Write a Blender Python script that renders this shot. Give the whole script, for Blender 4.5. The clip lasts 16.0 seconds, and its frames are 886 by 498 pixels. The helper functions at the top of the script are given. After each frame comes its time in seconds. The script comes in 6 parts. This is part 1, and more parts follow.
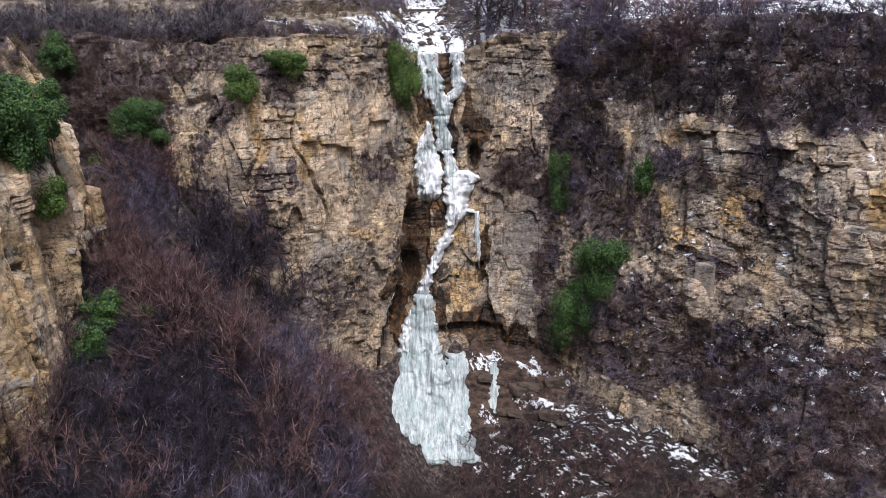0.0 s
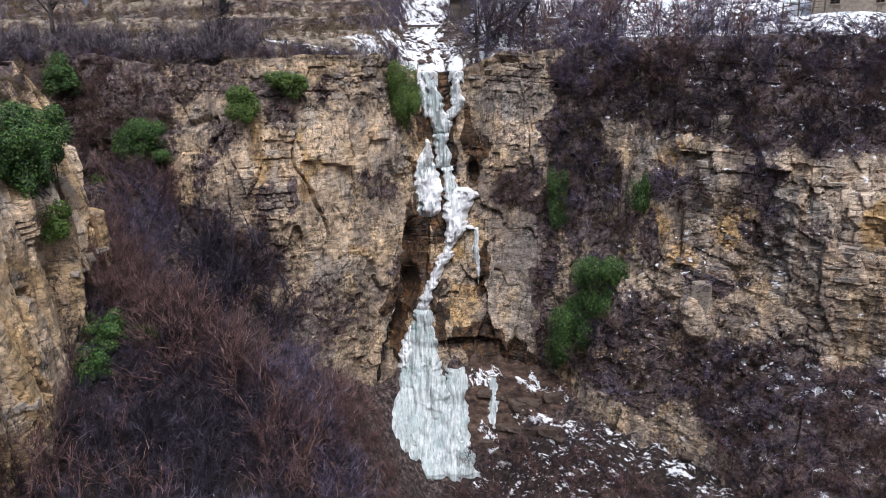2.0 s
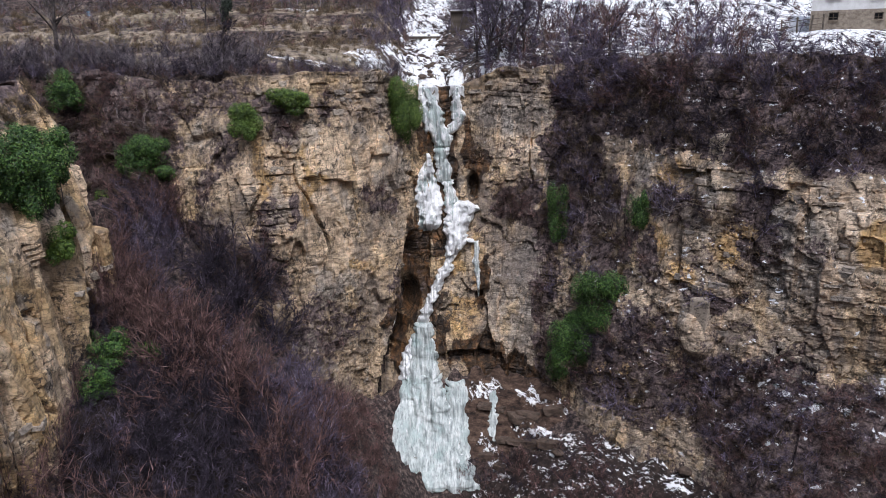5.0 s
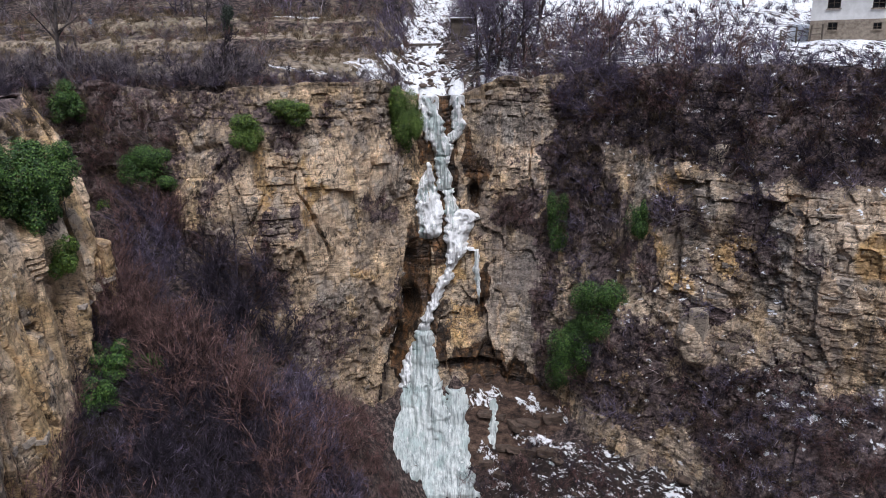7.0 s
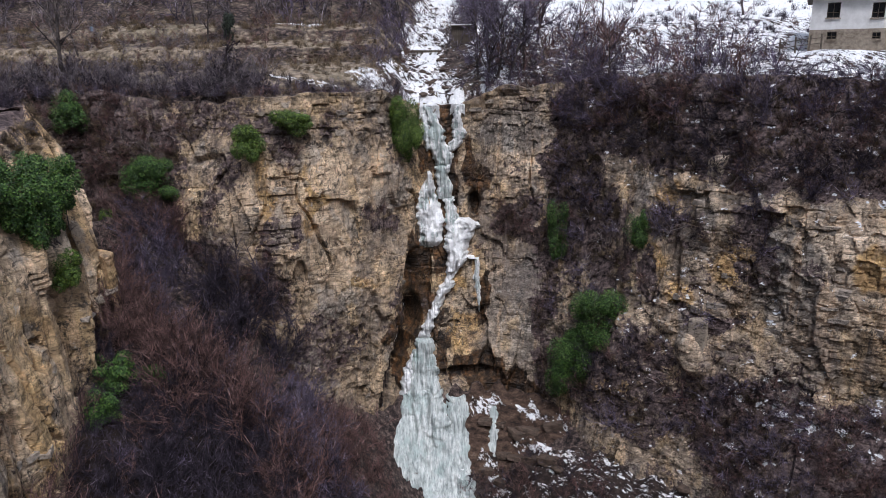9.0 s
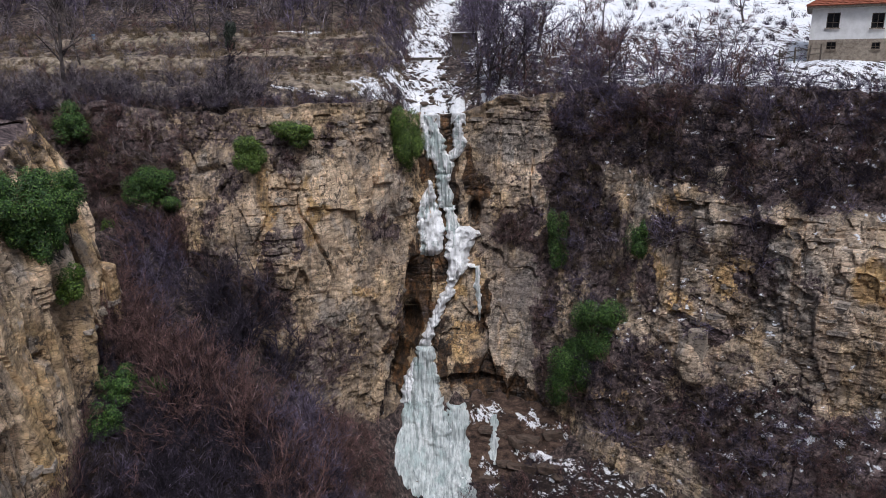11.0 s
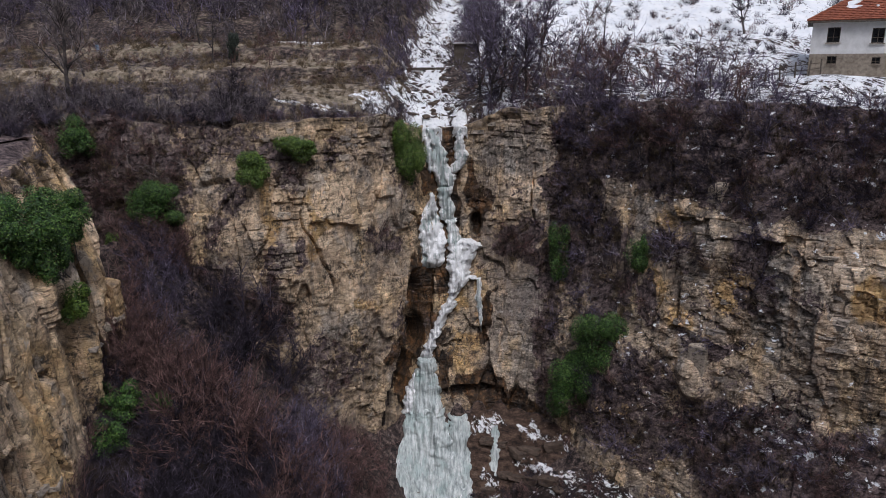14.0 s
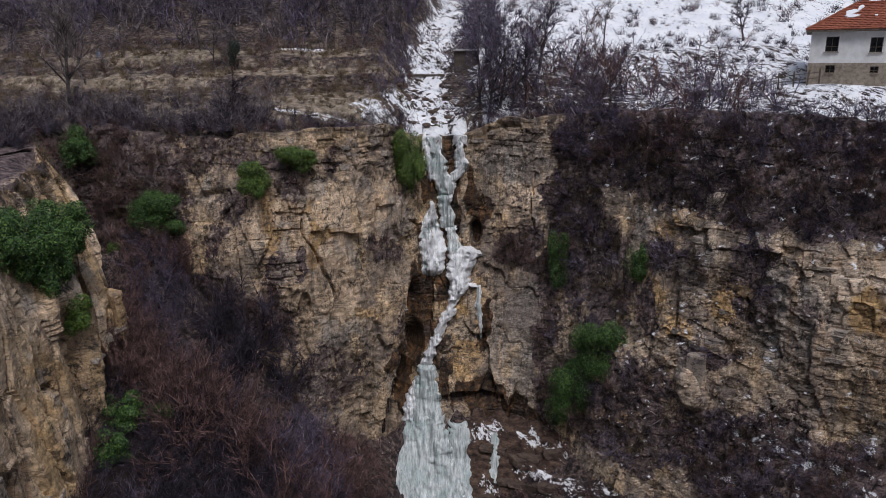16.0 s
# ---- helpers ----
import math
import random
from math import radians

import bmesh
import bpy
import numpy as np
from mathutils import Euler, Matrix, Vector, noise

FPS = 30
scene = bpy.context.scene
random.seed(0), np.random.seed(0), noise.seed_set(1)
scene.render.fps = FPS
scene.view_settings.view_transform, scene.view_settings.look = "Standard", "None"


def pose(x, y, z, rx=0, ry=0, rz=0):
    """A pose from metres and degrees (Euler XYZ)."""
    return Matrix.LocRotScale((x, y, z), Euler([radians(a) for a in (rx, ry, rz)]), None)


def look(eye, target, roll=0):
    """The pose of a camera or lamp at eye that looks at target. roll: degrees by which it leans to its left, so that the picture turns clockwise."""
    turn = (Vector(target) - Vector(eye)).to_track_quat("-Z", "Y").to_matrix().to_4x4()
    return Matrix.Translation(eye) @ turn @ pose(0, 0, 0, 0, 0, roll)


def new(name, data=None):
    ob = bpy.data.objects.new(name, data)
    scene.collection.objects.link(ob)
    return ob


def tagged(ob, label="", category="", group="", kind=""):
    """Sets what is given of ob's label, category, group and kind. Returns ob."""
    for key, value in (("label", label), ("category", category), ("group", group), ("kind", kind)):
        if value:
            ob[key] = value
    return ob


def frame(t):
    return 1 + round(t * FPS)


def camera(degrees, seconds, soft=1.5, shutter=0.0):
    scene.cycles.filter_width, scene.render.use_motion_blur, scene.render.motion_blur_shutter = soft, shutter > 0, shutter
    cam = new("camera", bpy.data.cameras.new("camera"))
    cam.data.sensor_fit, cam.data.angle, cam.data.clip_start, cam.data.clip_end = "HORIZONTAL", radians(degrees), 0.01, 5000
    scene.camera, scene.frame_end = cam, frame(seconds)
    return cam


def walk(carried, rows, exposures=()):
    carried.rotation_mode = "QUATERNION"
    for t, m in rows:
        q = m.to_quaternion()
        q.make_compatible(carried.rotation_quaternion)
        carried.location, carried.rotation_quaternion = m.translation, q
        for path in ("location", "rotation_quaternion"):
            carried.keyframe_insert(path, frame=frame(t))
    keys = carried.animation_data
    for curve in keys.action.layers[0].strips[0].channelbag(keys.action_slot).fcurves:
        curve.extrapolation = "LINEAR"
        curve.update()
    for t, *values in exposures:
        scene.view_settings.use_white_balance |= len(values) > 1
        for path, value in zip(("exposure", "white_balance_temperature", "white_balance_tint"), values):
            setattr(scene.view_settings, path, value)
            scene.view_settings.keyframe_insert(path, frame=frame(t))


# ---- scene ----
# ---- camera and its walk ----
cam = camera(65.6, 16.0, 0.6)
PATH = [
    (0, (0.055, 0.128, -0.305), (0.048, 2.056, -0.836), -0.6),
    (0.5, (0.117, -0.042, 0.123), (0.108, 1.89, -0.394), -0.7),
    (1, (0.186, -0.073, 0.388), (0.175, 1.859, -0.129), -0.7),
    (1.5, (0.246, -0.072, 0.626), (0.233, 1.86, 0.107), -0.7),
    (2, (0.267, -0.109, 0.866), (0.255, 1.822, 0.347), -0.7),
    (2.5, (0.262, -0.119, 1.085), (0.25, 1.812, 0.566), -0.6),
    (3, (0.253, -0.144, 1.312), (0.241, 1.787, 0.793), -0.7),
    (3.5, (0.261, -0.159, 1.523), (0.249, 1.772, 1.003), -0.6),
    (4, (0.259, -0.173, 1.725), (0.247, 1.758, 1.206), -0.6),
    (6.5, (0.266, -0.239, 2.819), (0.252, 1.692, 2.298), -0.6),
    (7, (0.27, -0.242, 3.038), (0.256, 1.689, 2.516), -0.6),
    (7.5, (0.257, -0.259, 3.279), (0.243, 1.671, 2.756), -0.6),
    (8, (0.256, -0.271, 3.484), (0.242, 1.659, 2.961), -0.6),
    (8.5, (0.247, -0.273, 3.699), (0.233, 1.657, 3.175), -0.6),
    (9, (0.238, -0.253, 3.915), (0.224, 1.677, 3.39), -0.6),
    (11.5, (0.225, -0.277, 5.0), (0.209, 1.652, 4.473), -0.6),
    (12, (0.224, -0.289, 5.209), (0.207, 1.64, 4.681), -0.6),
    (12.5, (0.218, -0.276, 5.413), (0.201, 1.653, 4.885), -0.5),
    (13, (0.228, -0.278, 5.61), (0.21, 1.651, 5.082), -0.5),
    (13.5, (0.223, -0.292, 5.823), (0.204, 1.637, 5.293), -0.5),
    (14, (0.204, -0.286, 6.037), (0.185, 1.643, 5.508), -0.5),
    (14.5, (0.204, -0.297, 6.25), (0.185, 1.632, 5.719), -0.5),
    (15, (0.22, -0.31, 6.459), (0.201, 1.618, 5.928), -0.5),
    (15.5, (0.231, -0.318, 6.663), (0.211, 1.61, 6.132), -0.6),
    (16, (0.243, -0.339, 6.842), (0.223, 1.589, 6.312), -0.5),
]
walk(cam, [(t, look(eye, target, roll)) for t, eye, target, roll in PATH],
     [(0, 0.72, 5800, 13), (4, 0.58, 5800, 13), (9, 0.29, 5830, 13), (12.5, 0.05, 5880, 13), (16, -0.19, 5900, 14)])

# ---- world, sun and exposure ----
SUN_TURN, SUN_HEIGHT = 162.0, 60.0
world = bpy.data.worlds.new("overcast_sky")
scene.world = world
world.use_nodes = True
wn = world.node_tree
wn.nodes.clear()
sky = wn.nodes.new("ShaderNodeTexSky")
sky.sky_type, sky.sun_disc = "NISHITA", False
sky.sun_elevation, sky.sun_rotation = radians(SUN_HEIGHT), radians(SUN_TURN)
sky.air_density, sky.dust_density = 1.0, 4.0
grey_sky = wn.nodes.new("ShaderNodeHueSaturation")
grey_sky.inputs["Saturation"].default_value = 0.6
background = wn.nodes.new("ShaderNodeBackground")
background.inputs["Strength"].default_value = 0.105
sky_out = wn.nodes.new("ShaderNodeOutputWorld")
wn.links.new(sky.outputs[0], grey_sky.inputs["Color"])
wn.links.new(grey_sky.outputs[0], background.inputs["Color"])
wn.links.new(background.outputs[0], sky_out.inputs["Surface"])

sun = new("sun", bpy.data.lights.new("sun", "SUN"))
sun.data.energy, sun.data.angle, sun.data.color = 1.5, radians(18), (1.0, 0.97, 0.93)
sun.matrix_world = look((0, 0, 0), (-math.sin(radians(SUN_TURN)) * math.cos(radians(SUN_HEIGHT)),
                                    -math.cos(radians(SUN_TURN)) * math.cos(radians(SUN_HEIGHT)),
                                    -math.sin(radians(SUN_HEIGHT))))


# ---- numbers: noise over arrays ----
def chance(ix, iy, iz, seed=0):
    """Repeatable values from 0 to 1 for whole-number cells."""
    h = (np.asarray(ix, np.int64) * 374761393 + np.asarray(iy, np.int64) * 668265263
         + np.asarray(iz, np.int64) * 2147483629 + seed * 974711) & 0xFFFFFFFF
    h = ((h ^ (h >> 13)) * 1274126177) & 0xFFFFFFFF
    h = ((h ^ (h >> 16)) * 2246822519) & 0xFFFFFFFF
    return ((h ^ (h >> 15)) & 0xFFFFFF) / float(0xFFFFFF)


def vnoise(x, y, z=0.0, seed=0):
    """Smooth noise from -1 to 1."""
    x, y, z = np.broadcast_arrays(np.asarray(x, float), np.asarray(y, float), np.asarray(z, float))
    cell = [np.floor(c).astype(np.int64) for c in (x, y, z)]
    part_ = [c - k for c, k in zip((x, y, z), cell)]
    fx, fy, fz = [p * p * (3 - 2 * p) for p in part_]
    total = 0
    for dx in (0, 1):
        for dy in (0, 1):
            for dz in (0, 1):
                w = (fx if dx else 1 - fx) * (fy if dy else 1 - fy) * (fz if dz else 1 - fz)
                total = total + w * chance(cell[0] + dx, cell[1] + dy, cell[2] + dz, seed)
    return 2 * total - 1


def fbm(x, y, z=0.0, octaves=4, seed=0):
    total, size = 0, 1.0
    for k in range(octaves):
        total = total + size * vnoise(x * 2 ** k + 17 * k, y * 2 ** k, z * 2 ** k, seed + k)
        size *= 0.5
    return total


def smooth(a, lo, hi):
    t = np.clip((a - lo) / (hi - lo), 0, 1)
    return t * t * (3 - 2 * t)


def blobs(u, w, patches):
    """How far points (u, w) lie inside soft ovals (u, w, half width, half height): 1 inside, 0 outside."""
    out = np.zeros(np.shape(u))
    for cu, cw, ru, rw in patches:
        r = np.sqrt(((u - cu) / ru) ** 2 + ((w - cw) / rw) ** 2)
        out = np.maximum(out, 1 - smooth(r, 0.65, 1.25))
    return out


# ---- meshes ----
def mesh_of(name, verts, faces, material=None, layers=None, smooth_faces=False):
    """A mesh from an array of places and an array of faces with equal corner counts."""
    verts, faces = np.asarray(verts, np.float32), np.asarray(faces, np.int32)
    me = bpy.data.meshes.new(name)
    n, k = faces.shape
    me.vertices.add(len(verts))
    me.vertices.foreach_set("co", verts.ravel())
    me.loops.add(n * k)
    me.loops.foreach_set("vertex_index", faces.ravel())
    me.polygons.add(n)
    me.polygons.foreach_set("loop_start", np.arange(0, n * k, k, dtype=np.int32))
    me.polygons.foreach_set("use_smooth", np.full(n, smooth_faces))
    me.update(calc_edges=True)
    for key, values in (layers or {}).items():
        me.attributes.new(key, "FLOAT", "POINT").data.foreach_set("value", np.asarray(values, np.float32).ravel())
    if material:
        me.materials.append(material)
    return me


def grid_faces(rows, cols):
    a = (np.arange(rows - 1)[:, None] * cols + np.arange(cols - 1)[None, :]).ravel()
    return np.stack([a, a + 1, a + cols + 1, a + cols], 1)


def mesh_bm(name, bm, material=None, smooth_faces=False):
    me = bpy.data.meshes.new(name)
    bmesh.ops.recalc_face_normals(bm, faces=bm.faces)
    bm.to_mesh(me)
    bm.free()
    if smooth_faces:
        me.polygons.foreach_set("use_smooth", np.full(len(me.polygons), True))
    if material:
        me.materials.append(material)
    return me


def part(name, bm, material, parent, label=""):
    """One mesh part under a thing or under a part; bm may be a bmesh or a finished mesh."""
    me = bm if isinstance(bm, bpy.types.Mesh) else mesh_bm(name, bm, material)
    ob = new(name, me)
    ob.parent = parent
    if label:
        ob["label"] = label
    return ob


def box(bm, centre, size, turn=0.0, bevel=0.0):
    got = bmesh.ops.create_cube(bm, size=1.0, matrix=Matrix.Translation(centre) @ Matrix.Rotation(turn, 4, "Z") @ Matrix.Diagonal((*size, 1)))
    if bevel:
        edges = list({e for v in got["verts"] for e in v.link_edges})
        bmesh.ops.bevel(bm, geom=edges, offset=bevel, segments=1, affect="EDGES")


def boxed(centre, size, turn=0.0, bevel=0.0):
    bm = bmesh.new()
    box(bm, centre, size, turn, bevel)
    return bm


# ---- materials ----
class Nodes:
    """A small writer of node materials."""

    def __init__(self, name):
        self.material = bpy.data.materials.new(name)
        self.material.use_nodes = True
        self.tree = self.material.node_tree
        self.shader = self.tree.nodes["Principled BSDF"]
        self.coords = self.tree.nodes.new("ShaderNodeTexCoord").outputs["Object"]

    def put(self, socket, value):
        if isinstance(value, bpy.types.NodeSocket):
            self.tree.links.new(value, socket)
        elif isinstance(value, tuple) and len(value) == 3 and socket.type == "RGBA":
            socket.default_value = (*value, 1)
        else:
            socket.default_value = value

    def scaled(self, sx, sy, sz, where=None):
        m = self.tree.nodes.new("ShaderNodeMapping")
        m.inputs["Scale"].default_value = (sx, sy, sz)
        self.put(m.inputs["Vector"], where or self.coords)
        return m.outputs[0]

    def turned(self, degrees):
        m = self.tree.nodes.new("ShaderNodeMapping")
        m.inputs["Rotation"].default_value = (0, 0, math.radians(degrees))
        self.put(m.inputs["Vector"], self.coords)
        return m.outputs[0]

    def noise_colour(self, scale, detail):
        n = self.tree.nodes.new("ShaderNodeTexNoise")
        self.put(n.inputs["Vector"], self.coords)
        n.inputs["Scale"].default_value, n.inputs["Detail"].default_value = scale, detail
        return n.outputs["Color"]

    def noise(self, scale, detail=6, where=None, rough=0.6, twist=0.0):
        n = self.tree.nodes.new("ShaderNodeTexNoise")
        self.put(n.inputs["Vector"], where or self.coords)
        n.inputs["Scale"].default_value, n.inputs["Detail"].default_value = scale, detail
        n.inputs["Roughness"].default_value, n.inputs["Distortion"].default_value = rough, twist
        return n.outputs[0]

    def cells(self, scale, where=None, feature="F1", out="Distance"):
        n = self.tree.nodes.new("ShaderNodeTexVoronoi")
        n.feature = feature
        self.put(n.inputs["Vector"], where or self.coords)
        n.inputs["Scale"].default_value = scale
        return n.outputs[out]

    def layer(self, name):
        n = self.tree.nodes.new("ShaderNodeAttribute")
        n.attribute_name = name
        return n.outputs["Fac"]

    def island(self):
        return self.tree.nodes.new("ShaderNodeNewGeometry").outputs["Random Per Island"]

    def each(self):
        return self.tree.nodes.new("ShaderNodeObjectInfo").outputs["Random"]

    def facing_up(self):
        geo = self.tree.nodes.new("ShaderNodeNewGeometry")
        s = self.tree.nodes.new("ShaderNodeSeparateXYZ")
        self.put(s.inputs[0], geo.outputs["Normal"])
        return s.outputs["Z"]

    def ramp(self, fac, *stops):
        n = self.tree.nodes.new("ShaderNodeValToRGB")
        while len(n.color_ramp.elements) < len(stops):
            n.color_ramp.elements.new(0.5)
        for e, (at, colour) in zip(n.color_ramp.elements, stops):
            e.position = at
            e.color = (*colour, 1) if isinstance(colour, tuple) else (colour, colour, colour, 1)
        self.put(n.inputs["Fac"], fac)
        return n.outputs["Color"]

    def mix(self, fac, a, b, how="MIX"):
        n = self.tree.nodes.new("ShaderNodeMix")
        n.data_type, n.blend_type = "RGBA", how
        self.put(n.inputs["Factor"], fac)
        self.put(n.inputs[6], a)
        self.put(n.inputs[7], b)
        return n.outputs[2]

    def sum(self, how, a, b, c=None):
        n = self.tree.nodes.new("ShaderNodeMath")
        n.operation = how
        self.put(n.inputs[0], a)
        self.put(n.inputs[1], b)
        if c is not None:
            self.put(n.inputs[2], c)
        return n.outputs[0]

    def step(self, value, lo, hi):
        n = self.tree.nodes.new("ShaderNodeMapRange")
        n.interpolation_type = "SMOOTHSTEP"
        self.put(n.inputs["Value"], value)
        n.inputs["From Min"].default_value, n.inputs["From Max"].default_value = lo, hi
        return n.outputs[0]

    def bump(self, height, distance=0.05, strength=0.6, under=None):
        n = self.tree.nodes.new("ShaderNodeBump")
        n.inputs["Strength"].default_value, n.inputs["Distance"].default_value = strength, distance
        self.put(n.inputs["Height"], height)
        if under is not None:
            self.put(n.inputs["Normal"], under)
        return n.outputs[0]

    def done(self, colour, rough=0.9, bump=None, metal=0.0, shine=0.3):
        self.put(self.shader.inputs["Base Color"], colour)
        self.put(self.shader.inputs["Roughness"], rough)
        self.shader.inputs["Metallic"].default_value = metal
        self.shader.inputs["Specular IOR Level"].default_value = shine
        if bump is not None:
            self.put(self.shader.inputs["Normal"], bump)
        return self.material


def rock_material():
    n = Nodes("layered_sandstone")
    warp = n.tree.nodes.new("ShaderNodeVectorMath")
    warp.operation = "MULTIPLY_ADD"
    n.put(warp.inputs[0], n.noise_colour(0.35, 4))
    warp.inputs[1].default_value = (0.9, 0.9, 0.7)
    n.put(warp.inputs[2], n.coords)
    bent = warp.outputs[0]
    beds = n.noise(1.0, 6, n.scaled(0.22, 0.22, 2.0, bent), 0.65)
    fine_beds = n.noise(1.0, 5, n.scaled(0.9, 0.9, 7.0, bent), 0.7)
    broad = n.noise(0.22, 6, bent, 0.62, 0.4)
    patch = n.noise(0.75, 6, bent, 0.65)
    grain = n.noise(4.5, 9, None, 0.75)
    colour = n.ramp(broad, (0.30, (0.235, 0.198, 0.166)), (0.44, (0.385, 0.322, 0.258)), (0.57, (0.480, 0.398, 0.308)), (0.72, (0.350, 0.318, 0.280)))
    colour = n.mix(n.layer("pale"), colour, n.ramp(patch, (0.32, (0.68, 0.525, 0.38)), (0.5, (0.83, 0.67, 0.505)), (0.68, (0.86, 0.735, 0.60))))
    colour = n.mix(n.layer("grey"), colour, n.ramp(patch, (0.3, (0.158, 0.150, 0.142)), (0.52, (0.304, 0.285, 0.266)), (0.7, (0.433, 0.409, 0.378))))
    colour = n.mix(n.layer("ochre"), colour, n.ramp(patch, (0.3, (0.31, 0.185, 0.085)), (0.65, (0.66, 0.455, 0.21))))
    stained = n.step(n.noise(0.30, 6, n.scaled(1.0, 1.0, 0.55, bent)), 0.52, 0.60)
    colour = n.mix(n.sum("MULTIPLY", stained, 0.55), colour, n.ramp(patch, (0.35, (0.40, 0.27, 0.13)), (0.62, (0.60, 0.44, 0.24))))
    run = n.step(n.noise(1.0, 5, n.scaled(1.1, 1.1, 0.10)), 0.54, 0.62)
    colour = n.mix(n.sum("MULTIPLY", run, 0.55), colour, n.ramp(grain, (0.4, (0.46, 0.30, 0.17)), (0.6, (0.66, 0.50, 0.34))))
    ashen = n.step(n.noise(0.26, 6, n.scaled(1.3, 1.3, 0.9)), 0.54, 0.62)
    colour = n.mix(n.sum("MULTIPLY", ashen, 0.6), colour, n.ramp(patch, (0.35, (0.20, 0.185, 0.17)), (0.62, (0.42, 0.39, 0.35))))
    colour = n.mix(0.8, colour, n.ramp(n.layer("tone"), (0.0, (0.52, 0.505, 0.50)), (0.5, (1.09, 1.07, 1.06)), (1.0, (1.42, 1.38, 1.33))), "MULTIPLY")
    colour = n.mix(n.sum("MULTIPLY", n.layer("beds"), 0.7), colour, n.ramp(beds, (0.36, 0.35), (0.46, 0.95), (0.7, 1.0)), "MULTIPLY")
    # speck: pits sunk in the bump below, their shade also put into the colour
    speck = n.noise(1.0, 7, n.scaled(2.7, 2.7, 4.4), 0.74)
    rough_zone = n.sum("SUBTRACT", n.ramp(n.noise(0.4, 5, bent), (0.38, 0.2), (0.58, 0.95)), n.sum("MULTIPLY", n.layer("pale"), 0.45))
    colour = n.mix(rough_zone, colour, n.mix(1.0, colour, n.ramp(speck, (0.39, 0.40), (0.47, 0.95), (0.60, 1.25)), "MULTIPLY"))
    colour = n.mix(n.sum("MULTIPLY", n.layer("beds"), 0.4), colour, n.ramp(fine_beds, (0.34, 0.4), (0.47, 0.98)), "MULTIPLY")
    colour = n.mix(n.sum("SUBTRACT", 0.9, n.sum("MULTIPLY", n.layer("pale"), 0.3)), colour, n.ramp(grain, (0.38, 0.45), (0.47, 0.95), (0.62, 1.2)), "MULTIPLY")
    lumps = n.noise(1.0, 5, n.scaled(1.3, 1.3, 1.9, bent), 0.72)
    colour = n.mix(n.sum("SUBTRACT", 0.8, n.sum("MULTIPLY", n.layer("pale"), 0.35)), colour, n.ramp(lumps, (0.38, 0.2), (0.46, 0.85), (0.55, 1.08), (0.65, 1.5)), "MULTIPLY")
    joint = n.cells(0.9, n.scaled(0.55, 0.55, 1.25, bent), "DISTANCE_TO_EDGE")
    small_joint = n.cells(2.2, n.scaled(0.6, 0.6, 1.5, bent), "DISTANCE_TO_EDGE")
    cut = n.sum("MULTIPLY", n.step(small_joint, 0.05, 0.0), n.step(patch, 0.52, 0.62))
    colour = n.mix(n.sum("MULTIPLY", cut, 0.6), colour, (0.05, 0.04, 0.032))
    for stretch, detail, lo, much in (((0.20, 0.20, 1.7), 3, 0.018, 0.7), ((0.38, 0.38, 3.4), 4, 0.022, 0.4), ((0.8, 0.8, 0.10), 4, 0.020, 0.65), ((1.7, 1.7, 0.40), 4, 0.018, 0.4)):
        line = n.sum("ABSOLUTE", n.sum("SUBTRACT", n.noise(1.0, detail, n.scaled(*stretch, bent), 0.6), 0.5), 0.0)
        zone = n.step(n.noise(0.5, 5, n.scaled(1.0, 1.0, 1.0 + 0.3 * stretch[2])), 0.44, 0.56)
        colour = n.mix(n.sum("MULTIPLY", n.sum("MULTIPLY", n.step(line, lo, 0.0), zone), much), colour, (0.045, 0.034, 0.026))
    streak = n.noise(1.0, 6, n.scaled(1.5, 1.5, 0.11), 0.65)
    colour = n.mix(n.step(streak, 0.55, 0.66), colour, n.mix(0.6, colour, (0.09, 0.075, 0.065)))
    patina = n.sum("MULTIPLY", n.step(n.noise(0.21, 7, n.scaled(1.0, 1.0, 0.7, bent), 0.68), 0.49, 0.60), n.sum("SUBTRACT", 0.78, n.sum("MULTIPLY", n.sum("MAXIMUM", n.layer("pale"), n.layer("ochre")), 0.6)))
    colour = n.mix(patina, colour, n.ramp(n.noise(1.3, 8, None, 0.75), (0.36, (0.055, 0.043, 0.040)), (0.5, (0.150, 0.120, 0.104)), (0.64, (0.275, 0.232, 0.200))))
    lichen = n.noise(2.1, 9, None, 0.8)
    dots = n.sum("MULTIPLY", n.step(lichen, 0.52, 0.57), n.step(n.noise(0.33, 5), 0.50, 0.57))
    colour = n.mix(n.sum("MULTIPLY", dots, 0.9), colour, (0.048, 0.042, 0.036))
    chalk = n.sum("MULTIPLY", n.step(n.noise(1.6, 8, bent, 0.7), 0.60, 0.66), 0.6)
    colour = n.mix(chalk, colour, (0.56, 0.50, 0.43))
    # wet: seepage, and the crevice beside the fall painted dark as shade
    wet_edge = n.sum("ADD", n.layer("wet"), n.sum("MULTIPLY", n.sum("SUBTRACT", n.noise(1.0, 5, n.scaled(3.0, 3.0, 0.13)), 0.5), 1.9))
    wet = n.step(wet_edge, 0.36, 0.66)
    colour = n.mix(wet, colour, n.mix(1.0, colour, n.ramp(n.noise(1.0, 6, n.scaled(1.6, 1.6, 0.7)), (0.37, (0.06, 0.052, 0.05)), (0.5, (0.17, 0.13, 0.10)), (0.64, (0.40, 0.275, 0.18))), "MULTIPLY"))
    # leaf litter, its darkest tones painted in as the brush's missing shade
    litter = n.ramp(n.noise(2.2, 9, None, 0.82), (0.39, (0.010, 0.007, 0.007)), (0.48, (0.076, 0.054, 0.053)), (0.57, (0.185, 0.139, 0.130)), (0.67, (0.36, 0.27, 0.22)))
